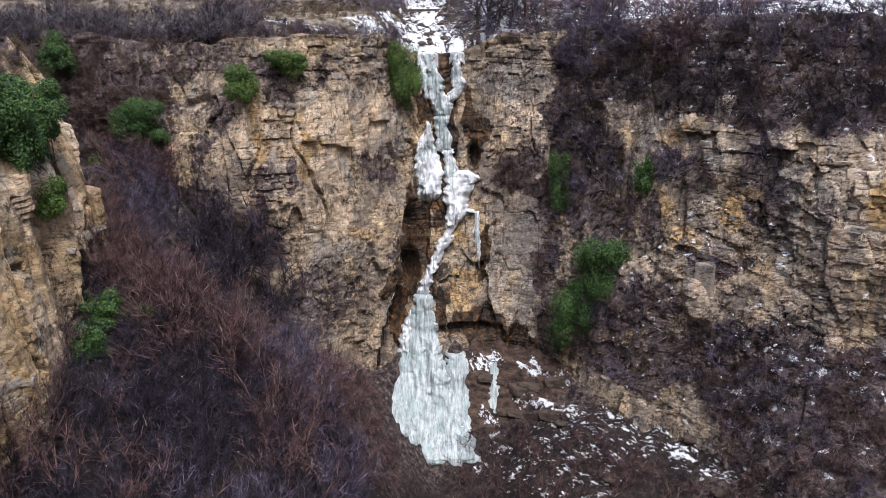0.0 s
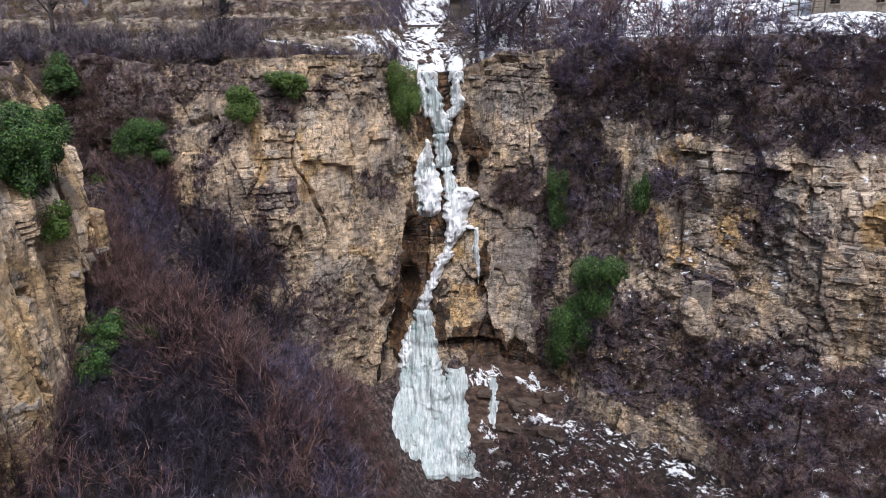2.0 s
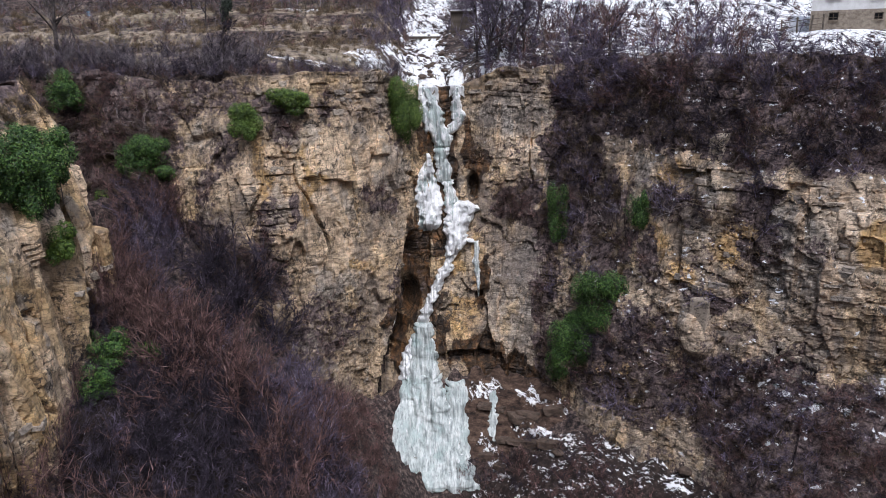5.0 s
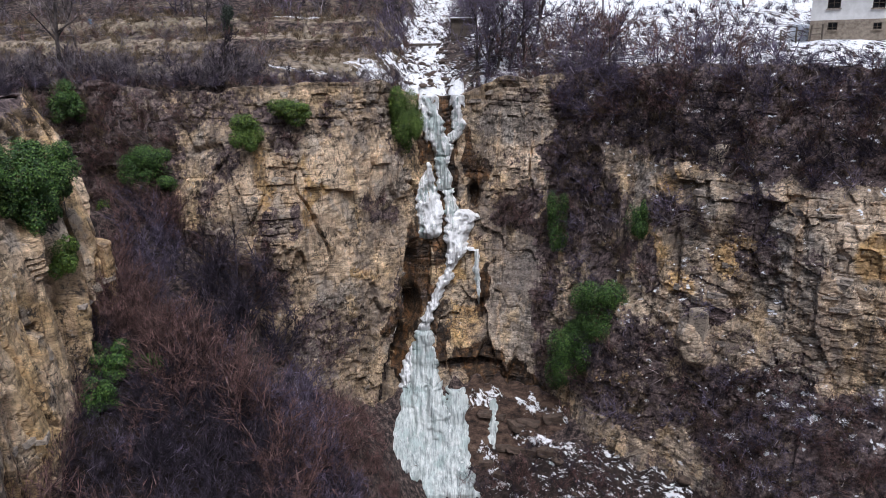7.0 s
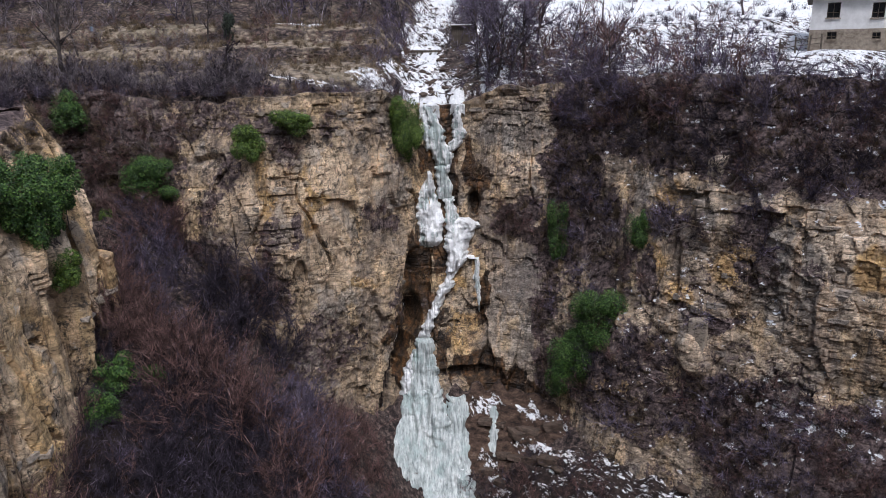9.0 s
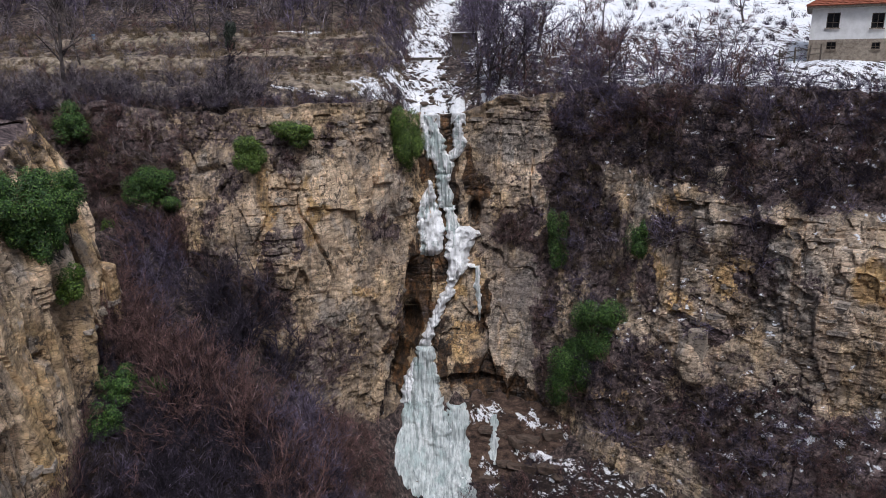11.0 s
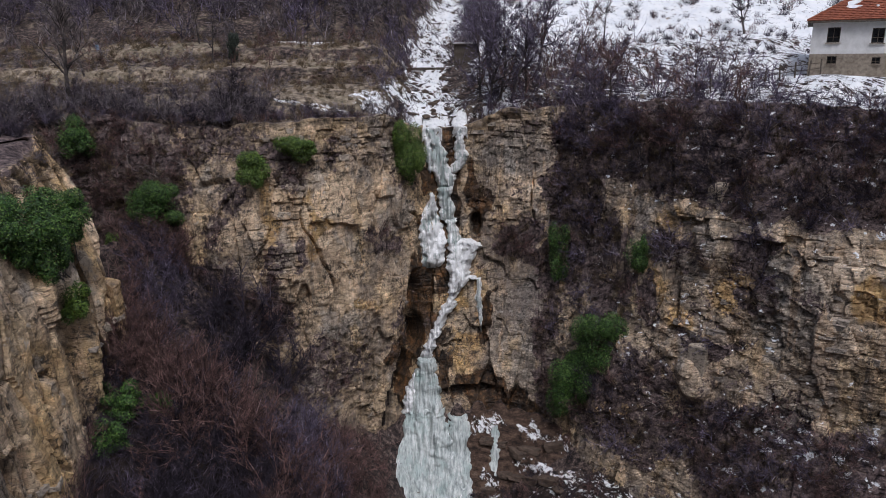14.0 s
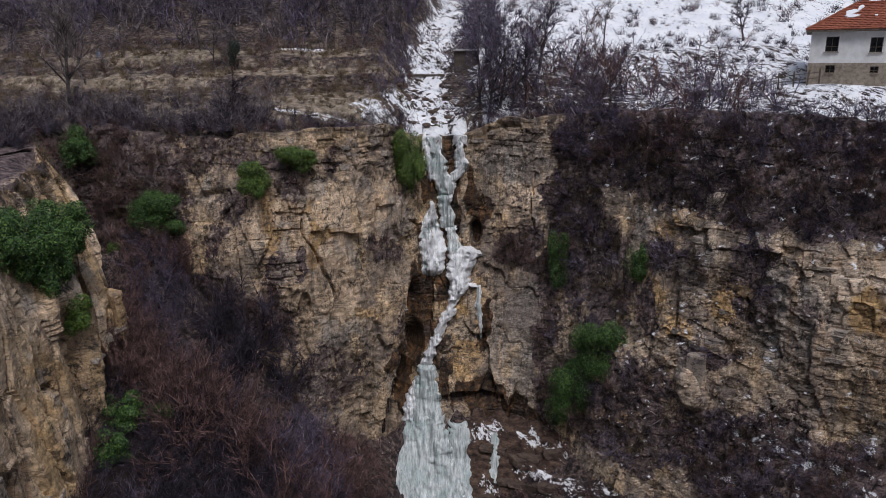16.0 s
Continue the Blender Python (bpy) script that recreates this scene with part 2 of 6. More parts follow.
    cover = n.sum("ADD", n.layer("veg"), n.sum("ADD", n.sum("MULTIPLY", n.sum("SUBTRACT", n.noise(0.9, 9, bent, 0.76), 0.5), 1.6),
                                               n.sum("MULTIPLY", n.sum("SUBTRACT", n.noise(3.0, 6, None, 0.75), 0.5), 1.7)))
    colour = n.mix(n.step(cover, 0.40, 0.60), colour, litter)
    flecks = n.sum("ADD", n.layer("snow"), n.sum("MULTIPLY", n.sum("SUBTRACT", n.noise(1.0, 6, n.scaled(1.3, 1.3, 1.8), 0.62), 0.5), 2.0))
    white = n.sum("MULTIPLY", n.step(flecks, 0.56, 0.62), n.step(n.facing_up(), 0.1, 0.4))
    colour = n.mix(white, colour, (0.80, 0.81, 0.83))
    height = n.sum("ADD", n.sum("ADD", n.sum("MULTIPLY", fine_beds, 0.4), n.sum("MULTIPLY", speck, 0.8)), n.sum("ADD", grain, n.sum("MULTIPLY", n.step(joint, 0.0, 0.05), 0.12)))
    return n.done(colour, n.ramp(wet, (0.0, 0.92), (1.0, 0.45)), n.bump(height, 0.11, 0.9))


def block_material():
    n = Nodes("loose_sandstone_blocks")
    n.coords = n.tree.nodes.new("ShaderNodeNewGeometry").outputs["Position"]
    speck = n.noise(1.0, 7, n.scaled(3.293, 3.293, 6.413), 0.72)
    colour = n.ramp(n.each(), (0.0, (0.200, 0.170, 0.145)), (0.4, (0.330, 0.280, 0.230)), (0.75, (0.440, 0.365, 0.285)), (1.0, (0.330, 0.280, 0.225)))
    colour = n.mix(0.85, colour, n.ramp(speck, (0.38, 0.2), (0.48, 0.92), (0.62, 1.25)), "MULTIPLY")
    colour = n.mix(n.step(n.noise(2.6, 8, None, 0.75), 0.57, 0.65), colour, (0.068, 0.058, 0.050))
    return n.done(colour, 0.92, n.bump(n.sum("ADD", speck, n.noise(9.0, 5)), 0.1, 0.9))


def ground_material():
    n = Nodes("hillside_soil_grass_and_snow")
    grain = n.noise(2.6, 8, None, 0.75)
    # soil; its near-black lows stand in for shade under the brush
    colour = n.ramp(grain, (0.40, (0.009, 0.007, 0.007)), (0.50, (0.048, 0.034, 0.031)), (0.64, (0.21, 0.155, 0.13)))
    dry = n.ramp(n.noise(1.7, 8, None, 0.75), (0.38, (0.055, 0.043, 0.034)), (0.5, (0.25, 0.195, 0.14)), (0.64, (0.47, 0.385, 0.29)))
    dry = n.mix(n.step(n.noise(0.12, 4), 0.5, 0.65), dry, n.mix(0.35, dry, (0.11, 0.105, 0.055)))
    # wet layer: damp talus, and shade painted into the near left bank's soil
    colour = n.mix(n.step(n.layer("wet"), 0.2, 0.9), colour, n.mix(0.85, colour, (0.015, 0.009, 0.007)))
    slab = n.ramp(n.noise(1.0, 8, n.scaled(1.1, 1.1, 2.4), 0.72), (0.38, (0.016, 0.011, 0.009)), (0.49, (0.062, 0.038, 0.027)), (0.61, (0.13, 0.085, 0.06)), (0.72, (0.21, 0.165, 0.135)))
    colour = n.mix(n.step(n.sum("ADD", n.layer("stone"), n.sum("SUBTRACT", n.noise(0.8, 6), 0.5)), 0.42, 0.6), colour, slab)
    tuft = n.sum("ADD", n.layer("grass"), n.sum("MULTIPLY", n.sum("SUBTRACT", n.noise(0.5, 7, None, 0.7), 0.5), 1.3))
    colour = n.mix(n.step(tuft, 0.38, 0.6), colour, dry)
    lay = n.sum("ADD", n.layer("snow"), n.sum("ADD", n.sum("MULTIPLY", n.sum("SUBTRACT", n.noise(0.8, 8, None, 0.72), 0.5), 1.5),
                                              n.sum("MULTIPLY", n.sum("SUBTRACT", n.noise(1.0, 8, n.scaled(1.5, 3.3, 1.2, n.turned(38)), 0.76), 0.5), 2.5)))
    white = n.step(lay, 0.48, 0.55)
    colour = n.mix(white, colour, n.ramp(n.noise(0.7, 5), (0.3, (0.76, 0.78, 0.81)), (0.6, (0.90, 0.90, 0.90))))
    relief = n.bump(n.sum("MULTIPLY", grain, n.sum("SUBTRACT", 1.0, n.sum("MULTIPLY", white, 0.75))), 0.14, 0.8)
    return n.done(colour, 0.92, relief)


def ice_material():
    n = Nodes("grey_ice_with_snow_crust")
    runs = n.noise(1.0, 7, n.scaled(4.0, 1.2, 0.30), 0.68)
    lumps = n.noise(2.4, 8, None, 0.7)
    colour = n.ramp(runs, (0.34, (0.19, 0.215, 0.205)), (0.45, (0.42, 0.465, 0.45)), (0.56, (0.64, 0.675, 0.65)), (0.68, (0.80, 0.815, 0.79)))
    colour = n.mix(n.step(n.noise(0.55, 5), 0.48, 0.62), colour, n.mix(0.6, colour, (0.38, 0.48, 0.455)))
    colour = n.mix(n.sum("MULTIPLY", n.step(n.noise(1.0, 6, n.scaled(9.0, 3.0, 0.35), 0.7), 0.53, 0.62), 0.6), colour, (0.22, 0.235, 0.225))
    # snow crust, with highlights painted on the ridges through the same layer
    crust = n.sum("ADD", n.layer("snow"), n.sum("MULTIPLY", n.sum("SUBTRACT", lumps, 0.5), 1.5))
    colour = n.mix(n.step(crust, 0.45, 0.62), colour, n.ramp(lumps, (0.36, (0.62, 0.62, 0.61)), (0.48, (0.86, 0.86, 0.85)), (0.62, (0.93, 0.93, 0.92))))
    dirt = n.noise(1.1, 9, None, 0.8)
    colour = n.mix(n.step(dirt, 0.61, 0.69), colour, (0.17, 0.15, 0.125))
    n.shader.inputs["Subsurface Weight"].default_value = 0.0
    return n.done(colour, n.ramp(runs, (0.3, 0.25), (0.7, 0.6)), n.bump(n.sum("ADD", lumps, n.sum("ADD", runs, n.noise(7.0, 5))), 0.09, 0.9), shine=0.5)


def twig_material(name, dark, mid, light):
    n = Nodes(name)
    colour = n.ramp(n.island(), (0.0, dark), (0.55, mid), (0.92, mid), (1.0, light))
    colour = n.mix(0.5, colour, n.ramp(n.noise(0.35, 4), (0.35, 0.45), (0.65, 1.0)), "MULTIPLY")
    colour = n.mix(0.8, colour, n.ramp(n.noise(1.5, 4), (0.39, 0.25), (0.5, 0.9), (0.62, 1.7)), "MULTIPLY")
    return n.done(colour, 0.85)


def leaf_material(name, dark, mid, light):
    n = Nodes(name)
    colour = n.ramp(n.island(), (0.0, dark), (0.6, mid), (1.0, light))
    colour = n.mix(0.6, colour, n.ramp(n.noise(1.1, 4), (0.35, 0.5), (0.65, 1.0)), "MULTIPLY")
    return n.done(colour, 0.5, shine=0.4)


def plain_material(name, dark, light, scale=6.0, rough=0.85, metal=0.0, shine=0.3, relief=0.02):
    n = Nodes(name)
    a = n.noise(scale, 7, None, 0.65)
    colour = n.ramp(n.sum("ADD", n.sum("MULTIPLY", a, 0.8), n.sum("MULTIPLY", n.noise(scale * 0.12, 4), 0.2)), (0.34, dark), (0.62, light))
    return n.done(colour, rough, n.bump(a, relief, 0.6), metal, shine)


BLOCK = block_material()
ROCK, GROUND, ICE = rock_material(), ground_material(), ice_material()
TWIG = twig_material("purple_brown_twigs", (0.046, 0.037, 0.050), (0.200, 0.164, 0.236), (0.47, 0.41, 0.48))
TWIG_RED = twig_material("red_brown_twigs", (0.056, 0.033, 0.032), (0.235, 0.140, 0.126), (0.44, 0.30, 0.27))
TWIG_GREY = twig_material("grey_twigs", (0.075, 0.064, 0.074), (0.27, 0.230, 0.25), (0.50, 0.44, 0.45))
TWIG_DARK = twig_material("dark_purple_twigs", (0.018, 0.014, 0.019), (0.076, 0.060, 0.084), (0.23, 0.19, 0.225))
PALE_WOOD = twig_material("pale_grey_branches", (0.16, 0.13, 0.125), (0.32, 0.275, 0.26), (0.50, 0.44, 0.41))
BARK = twig_material("dark_grey_bark", (0.040, 0.033, 0.031), (0.10, 0.082, 0.076), (0.20, 0.165, 0.15))
STRAW = twig_material("dry_straw_grass", (0.09, 0.065, 0.042), (0.23, 0.170, 0.105), (0.42, 0.33, 0.22))
IVY = leaf_material("glossy_ivy_leaves", (0.007, 0.020, 0.005), (0.052, 0.128, 0.021), (0.18, 0.29, 0.06))
IVY_LIGHT = leaf_material("yellow_green_leaves", (0.022, 0.050, 0.008), (0.095, 0.165, 0.022), (0.22, 0.31, 0.05))
IVY_DUSK = leaf_material("dusty_dark_leaves", (0.014, 0.020, 0.014), (0.040, 0.056, 0.038), (0.085, 0.105, 0.07))


# ---- the plan of the canyon wall ----
STATIONS = []


def station(base, mid, rim, foot, fall):
    """One upright section of the wall: plan at the base and at mid height, rim with its height, the height of the talus at its foot and the talus's slope."""
    STATIONS.append((base, mid, rim, foot, fall))


# near spur
station((-23, 8), (-23.5, 8), (-27, 8, -2), -24, 0.5)
station((-20.3, 24), (-20.8, 24), (-24, 24, -1.5), -22, 0.5)
station((-20.8, 31), (-21.2, 31.0), (-24.2, 33.5, -0.4), -19, 0.5)
station((-21.4, 35.2), (-21.6, 34.6), (-25, 38, 0.1), -16.0, 0.5)
station((-21.6, 39.3), (-22.2, 38.8), (-25.6, 41.6, 0.4), -14.5, 0.5)
station((-23.9, 41.2), (-24.5, 41.2), (-26.8, 44, 0.7), -14, 0.5)
station((-21.3, 43.6), (-22.1, 43.4), (-27.5, 46, 0.9), -13, 0.5)
station((-25.6, 45.3), (-26.2, 45.3), (-29.0, 48, 1.2), -11, 0.5)
# brush gully
station((-29.5, 49.5), (-31.0, 50), (-32, 51, 1.0), -8, 0.55)
station((-27, 52), (-29.5, 53.5), (-30, 56, 1.6), -7, 0.55)
station((-23, 51.5), (-24.5, 53), (-25, 56, 1.6), -8, 0.55)
station((-20, 51), (-21.3, 52), (-21, 55, 1.4), -10, 0.55)
# tan face beside the fall
station((-16, 50.5), (-16.3, 51.2), (-16, 53.5, 1.2), -15, 0.55)
station((-12.5, 50.7), (-12.4, 51.3), (-12.5, 54, 1.4), -20, 0.55)
station((-9.7, 51.9), (-9.6, 52.7), (-9.5, 55.2, 1.5), -23.4, 0.68)
station((-7.1, 54.6), (-7.3, 55.2), (-7, 56.5, 1.5), -26.0, 0.95)
station((-5.0, 56.4), (-4.6, 57.8), (-4.3, 58.0, 1.3), -26.2, 1.2)
# chute of the frozen fall
station((-4.2, 58.0), (-3.5, 59.9), (-3.3, 60.0, 0.6), -25.4, 1.8)
station((-2.6, 58.0), (-2.4, 61.4), (-2.3, 61.8, 0.3), -24.2, 2.1)
station((0.0, 57.2), (0.3, 61.8), (0.2, 62.3, 0.2), -24, 2.1)
station((2.4, 57.4), (2.6, 62.2), (2.4, 62.2, 0.5), -24, 1.5)
station((4.2, 57.8), (4.2, 61.6), (4.2, 61.8, 1.6), -24.2, 1.2)
station((7.0, 57.0), (7.3, 60.7), (7.3, 61.6, 1.9), -24.8, 1.0)
# ivy corner
station((9.3, 56.0), (10.0, 60.4), (10.5, 62.4, 2.2), -25, 0.85)
station((10.4, 54.4), (12.6, 57.9), (13, 61.0, 2.4), -26, 0.8)
station((11.4, 52.9), (14.4, 55.3), (15, 59.4, 2.4), -26.8, 0.75)
# wall under the house
station((12.0, 51.0), (15.8, 53.2), (16.8, 58.0, 2.6), -27.2, 0.7)
station((15.4, 48.0), (18.0, 50.2), (19.2, 56.6, 2.6), -27.2, 0.7)
station((18.6, 45.4), (19.9, 48.4), (21.4, 55.2, 2.6), -27.0, 0.7)
station((21.8, 44.2), (23.0, 46.1), (25, 53.2, 2.5), -27.0, 0.75)
station((25.9, 42.4), (26.5, 43.6), (28.6, 50.8, 2.4), -27.0, 0.75)
station((30.4, 39.5), (30.6, 40.6), (32.5, 47.8, 2.2), -27, 0.7)
station((36.8, 34.0), (37.2, 35.2), (39, 43.5, 1.8), -27, 0.6)
station((44.0, 22.0), (45.0, 24.0), (47, 30, 2.0), -25, 0.5)
station((50.0, 8.0), (51.0, 8.0), (54, 8, 2.0), -24, 0.5)

BASE_Z, MID_Z, DEEP = -27.0, -9.0, -36.0
# (the rim is uneven)
base_xy = np.array([s[0] for s in STATIONS], float)
mid_xy = np.array([s[1] for s in STATIONS], float)
rim_xyz = np.array([s[2] for s in STATIONS], float)
foot_z = np.array([s[3] for s in STATIONS], float)
foot_fall = np.array([s[4] for s in STATIONS], float)
reach = np.concatenate([[0], np.cumsum(np.hypot(*np.diff(mid_xy, axis=0).T))])


def along(values, s, soften=0.9, step=0.15):
    """Values of the stations at the lengths s along the wall, with rounded corners."""
    fine = np.arange(-4, reach[-1] + 4, step)
    k = np.exp(-0.5 * (np.arange(-24, 25) * step / soften) ** 2)
    out = []
    for col in np.atleast_2d(np.asarray(values).T):
        v = np.interp(fine, reach, col)
        v = np.convolve(np.pad(v, 24, mode="edge"), k / k.sum(), mode="valid")
        out.append(np.interp(s, fine, v))
    return np.stack(out, -1)


def skirt(x, z):
    """How far the wall's brushy foot slopes out under the house's side, in metres."""
    down = np.maximum(-18.2 - z, 0)
    return 0.72 * smooth(x, 19.5, 28) * down * down / (down + 1.2)


def wall_grid(s, rows):
    """Places of the undressed wall for lengths s and for rows from 0 (deep) to 1 (rim)."""
    b, m, r = along(base_xy, s), along(mid_xy, s), along(rim_xyz, s)
    r[:, 2] += 0.45 * fbm(s / 2.2, 3.3, 0, 3, 15)
    z = DEEP + rows[:, None] * (r[None, :, 2] - DEEP)
    low = (z - BASE_Z) / (MID_Z - BASE_Z)
    high = np.clip((z - MID_Z) / (r[None, :, 2] - MID_Z), 0, 1) ** 1.6
    xy = np.where((z < MID_Z)[..., None], b + (m - b) * np.clip(low, -0.5, 1)[..., None], m + (r[:, :2] - m) * high[..., None])
    t = np.gradient(m, axis=0)
    t /= np.linalg.norm(t, axis=1, keepdims=True)
    out = np.stack([t[:, 1], -t[:, 0]], -1)
    xy = xy + out[None] * skirt(m[None, :, 0], z)[..., None]
    return np.concatenate([xy, z[..., None]], -1), out


# ---- hill, terraces, ravine and canyon floor ----
HILL_Y = (40, 50, 57, 63.5, 69.3, 70.3, 75.2, 76.2, 80.5, 90, 130, 200, 420, 1200, 4000)
HILL_Z = (0.8, 1.9, 2.9, 3.8, 4.5, 5.5, 6.5, 7.4, 8.3, 13, 33, 66, 120, 170, 190)
BROOK_Y = (58, 61, 66, 75, 84, 95, 120, 160, 300)
BROOK_X = (-0.4, -0.7, -1.4, -2.4, -2.4, -1.2, 2.6, 7.0, 12.0)
BROOK_Z = (-0.2, 0.3, 1.6, 3.4, 5.0, 9.3, 18.0, 36, 90)

dense_s = np.linspace(0, reach[-1], 260)
rim_line = along(rim_xyz, dense_s)
base_line = along(base_xy, dense_s)
mid_line = along(mid_xy, dense_s)
turn_line = np.gradient(mid_line, axis=0)
turn_line /= np.linalg.norm(turn_line, axis=1, keepdims=True)
base_line = base_line + np.stack([turn_line[:, 1], -turn_line[:, 0]], -1) * skirt(mid_line[:, 0], along(foot_z[:, None], dense_s)[:, 0])[:, None]
foot_line = along(np.stack([foot_z, foot_fall], -1), dense_s)


def behind_rim(x, y):
    """Signed metres behind the rim line: plus on the plateau."""
    x, y = np.asarray(x, float), np.asarray(y, float)
    near = np.full(x.shape, 1e9)
    inside = np.zeros(x.shape, bool)
    ring = np.concatenate([rim_line[:, :2], [[3000, 8], [3000, 5000], [-3000, 5000], [-3000, 8]]])
    for (ax, ay), (bx, by) in zip(ring, np.roll(ring, -1, axis=0)):
        crosses = ((ay > y) != (by > y)) & (x < (bx - ax) * (y - ay) / (by - ay + 1e-12) + ax)
        inside ^= crosses
    for (ax, ay), (bx, by) in zip(rim_line[:-1:2, :2], rim_line[2::2, :2]):
        dx, dy = bx - ax, by - ay
        t = np.clip(((x - ax) * dx + (y - ay) * dy) / (dx * dx + dy * dy + 1e-9), 0, 1)
        near = np.minimum(near, np.hypot(x - ax - t * dx, y - ay - t * dy))
    return np.where(inside, near, -near)


def plateau_z(x, y):
    hill = np.interp(y, HILL_Y, HILL_Z)
    wsum, edge, near = 0, 0, np.full(np.shape(x), 1e9)
    for ex, ey, ez in rim_line[::5]:
        d2 = (x - ex) ** 2 + (y - ey) ** 2
        w = 1 / (d2 + 0.3) ** 2
        wsum, edge, near = wsum + w, edge + w * ez, np.minimum(near, d2)
    yard = blobs(x, y, [(36, 60.5, 9, 4.8)])
    hill = hill + (4.35 - hill) * yard
    hill = edge / wsum + 0.12 + (hill - edge / wsum - 0.12) * smooth(np.sqrt(near), 0.3, 5.5)
    bx, bz = np.interp(y, BROOK_Y, BROOK_X), np.interp(y, BROOK_Y, BROOK_Z)
    width = np.interp(y, (60, 66, 80, 88, 100, 300), (1.5, 2.0, 1.7, 2.6, 1.6, 1.5))
    off = np.abs(x - bx) - width
    bank = bz + np.maximum(off, 0) * np.where(x > bx, 0.42, 1.2) + 0.1 * np.minimum(off, 0)
    bank = bank + 0.5 * fbm(x / 1.7, y / 1.0, 0, 3, 77) * (1 - smooth(off, 0.5, 2.5))
    bank = bank + 0.4 * np.floor((bz + 0.6 * vnoise(x / 2, y / 3, 0, 78)) / 0.8) * 0.8 - 0.4 * bz
    low = np.minimum(hill, bank)
    return low + 0.25 * fbm(x / 6, y / 6, 0, 4, 5) + 0.5 * vnoise(x / 17, y / 17, 0, 9)


def floor_z(x, y):
    shape = np.shape(x)
    px, py = np.ravel(x), np.ravel(y)
    wsum, foot, fall, near = 0, 0, 0, np.full(px.shape, 1e9)
    for (bx, by), (fz, ff) in zip(base_line[::3], foot_line[::3]):
        d = np.hypot(px - bx, py - by)
        w = 1 / (d + 0.4) ** 4
        wsum, foot, fall = wsum + w, foot + w * fz, fall + w * ff
        near = np.minimum(near, d)
    z = foot / wsum - near * fall / wsum
    bottom = -36.0 + 0.03 * py
    z = np.maximum(z, bottom) + 0.6 * np.exp(-np.abs(z - bottom))
    z = np.maximum(z, -36 + np.maximum(0, -12 - py) * 0.7)
    z = z + 0.35 * fbm(px / 4, py / 4, 0, 4, 31) * smooth(py, -20, 10)
    # ledges of brown rock beside the fall's foot
    tread = z / 1.6 + 0.35 * fbm(px / 2.4, py / 2.4, 0, 3, 33) + 0.12 * px
    z = z + 0.75 * blobs(px, py, [(5, 54.5, 5.5, 3.6)]) * 1.6 * (np.floor(tread) + smooth(tread - np.floor(tread), 0.62, 1.0) - tread + 0.3)
    return z.reshape(shape)


def ground_z(x, y, edge=0.0):
    back = behind_rim(x, y)
    return np.where(back > edge, plateau_z(x, y), floor_z(x, y)), back


def spread(lo, hi, fine_lo, fine_hi, step):
    """Coordinates that are fine between fine_lo and fine_hi and widen outwards."""
    mid = np.arange(fine_lo, fine_hi, step)
    out, d = [fine_hi], step
    while out[-1] < hi:
        d *= 1.18
        out.append(out[-1] + d)
    back, d = [fine_lo - step], step
    while back[-1] > lo:
        d *= 1.18
        back.append(back[-1] - d)
    return np.concatenate([back[::-1], mid, out])


gx, gy = np.meshgrid(spread(-1500, 1500, -42, 52, 0.4), spread(-700, 3500, 22, 100, 0.4))
gz, gback = ground_z(gx, gy, 1.7)
# snow lies on the shaded bank towards the house, in the ravine and on the talus
ravine = 1 - smooth(np.abs(gx - np.interp(gy, BROOK_Y, BROOK_X)) + 0.9 * fbm(gx / 2.5, gy / 2.5, 0, 3, 86), 1.8, 4.4)
snow_up = np.where(gback > 0, np.maximum((0.62 + 0.2 * vnoise(gx / 1.6, gy / 2.2, 0, 87)) * ravine, smooth(gx, 0, 5) * np.where(gy > 78, 0.78, 0.58) - 0.25 * blobs(gx, gy, [(12, 66, 6, 6)])), 0)
snow_up = np.where((gback > 0) & (gx < -4), np.maximum(snow_up * ravine, blobs(gx, gy, [(-6.4, 61.5, 2.2, 2.2), (-11, 58.6, 4.5, 0.6), (-15, 79.5, 5, 0.8), (-20, 104, 8, 2), (-5, 66, 1.5, 3)]) * 0.6), snow_up)


def strip(ax, ay, bx, by, half):
    """1 along a line of the plan, 0 past its half width."""
    dx, dy = bx - ax, by - ay
    t = np.clip(((gx - ax) * dx + (gy - ay) * dy) / (dx * dx + dy * dy), 0, 1)
    return 1 - smooth(np.hypot(gx - ax - t * dx, gy - ay - t * dy) + 0.35 * fbm(gx / 1.3, gy / 1.3, 0, 3, 88), 0.35 * half, half)


snow_low = 0.5 * np.maximum.reduce([strip(2.2, 56.4, 6.0, 56.2, 0.8), strip(6.0, 56.2, 10.2, 53.4, 0.8), strip(6.2, 53.6, 9.6, 51.6, 0.9), strip(3.0, 53.6, 4.8, 51.6, 0.7)])
snow_low = np.maximum(snow_low, 0.36 * np.maximum(strip(12.8, 49.4, 18.0, 43.6, 1.9), strip(18.0, 43.6, 22.5, 38.5, 1.5)))
snow_low = np.maximum(snow_low, 0.31 * blobs(gx, gy, [(9.5, 50.0, 3.4, 2.0), (12.5, 48.0, 3, 2.2), (7.0, 49, 3.5, 2.4), (10, 45.5, 5, 2.5), (4.2, 50.5, 2.5, 1.4)]))
# damp talus by the fall, plus soil darkened as shade on the near left bank
ground_wet_shade = np.where(gback < 0, np.maximum(0.7 * blobs(gx, gy, [(5, 48, 7, 5), (12, 46, 10, 6), (3, 45, 8, 5)]), smooth(-gx, 1, 4) * (1 - smooth(gy, 40, 48))), 0)
snow_low = np.maximum(snow_low, 0.27 * smooth(gx, 17, 24))
ground_snow = np.where(gback > 0, snow_up, np.where(gy > 30, snow_low, 0))
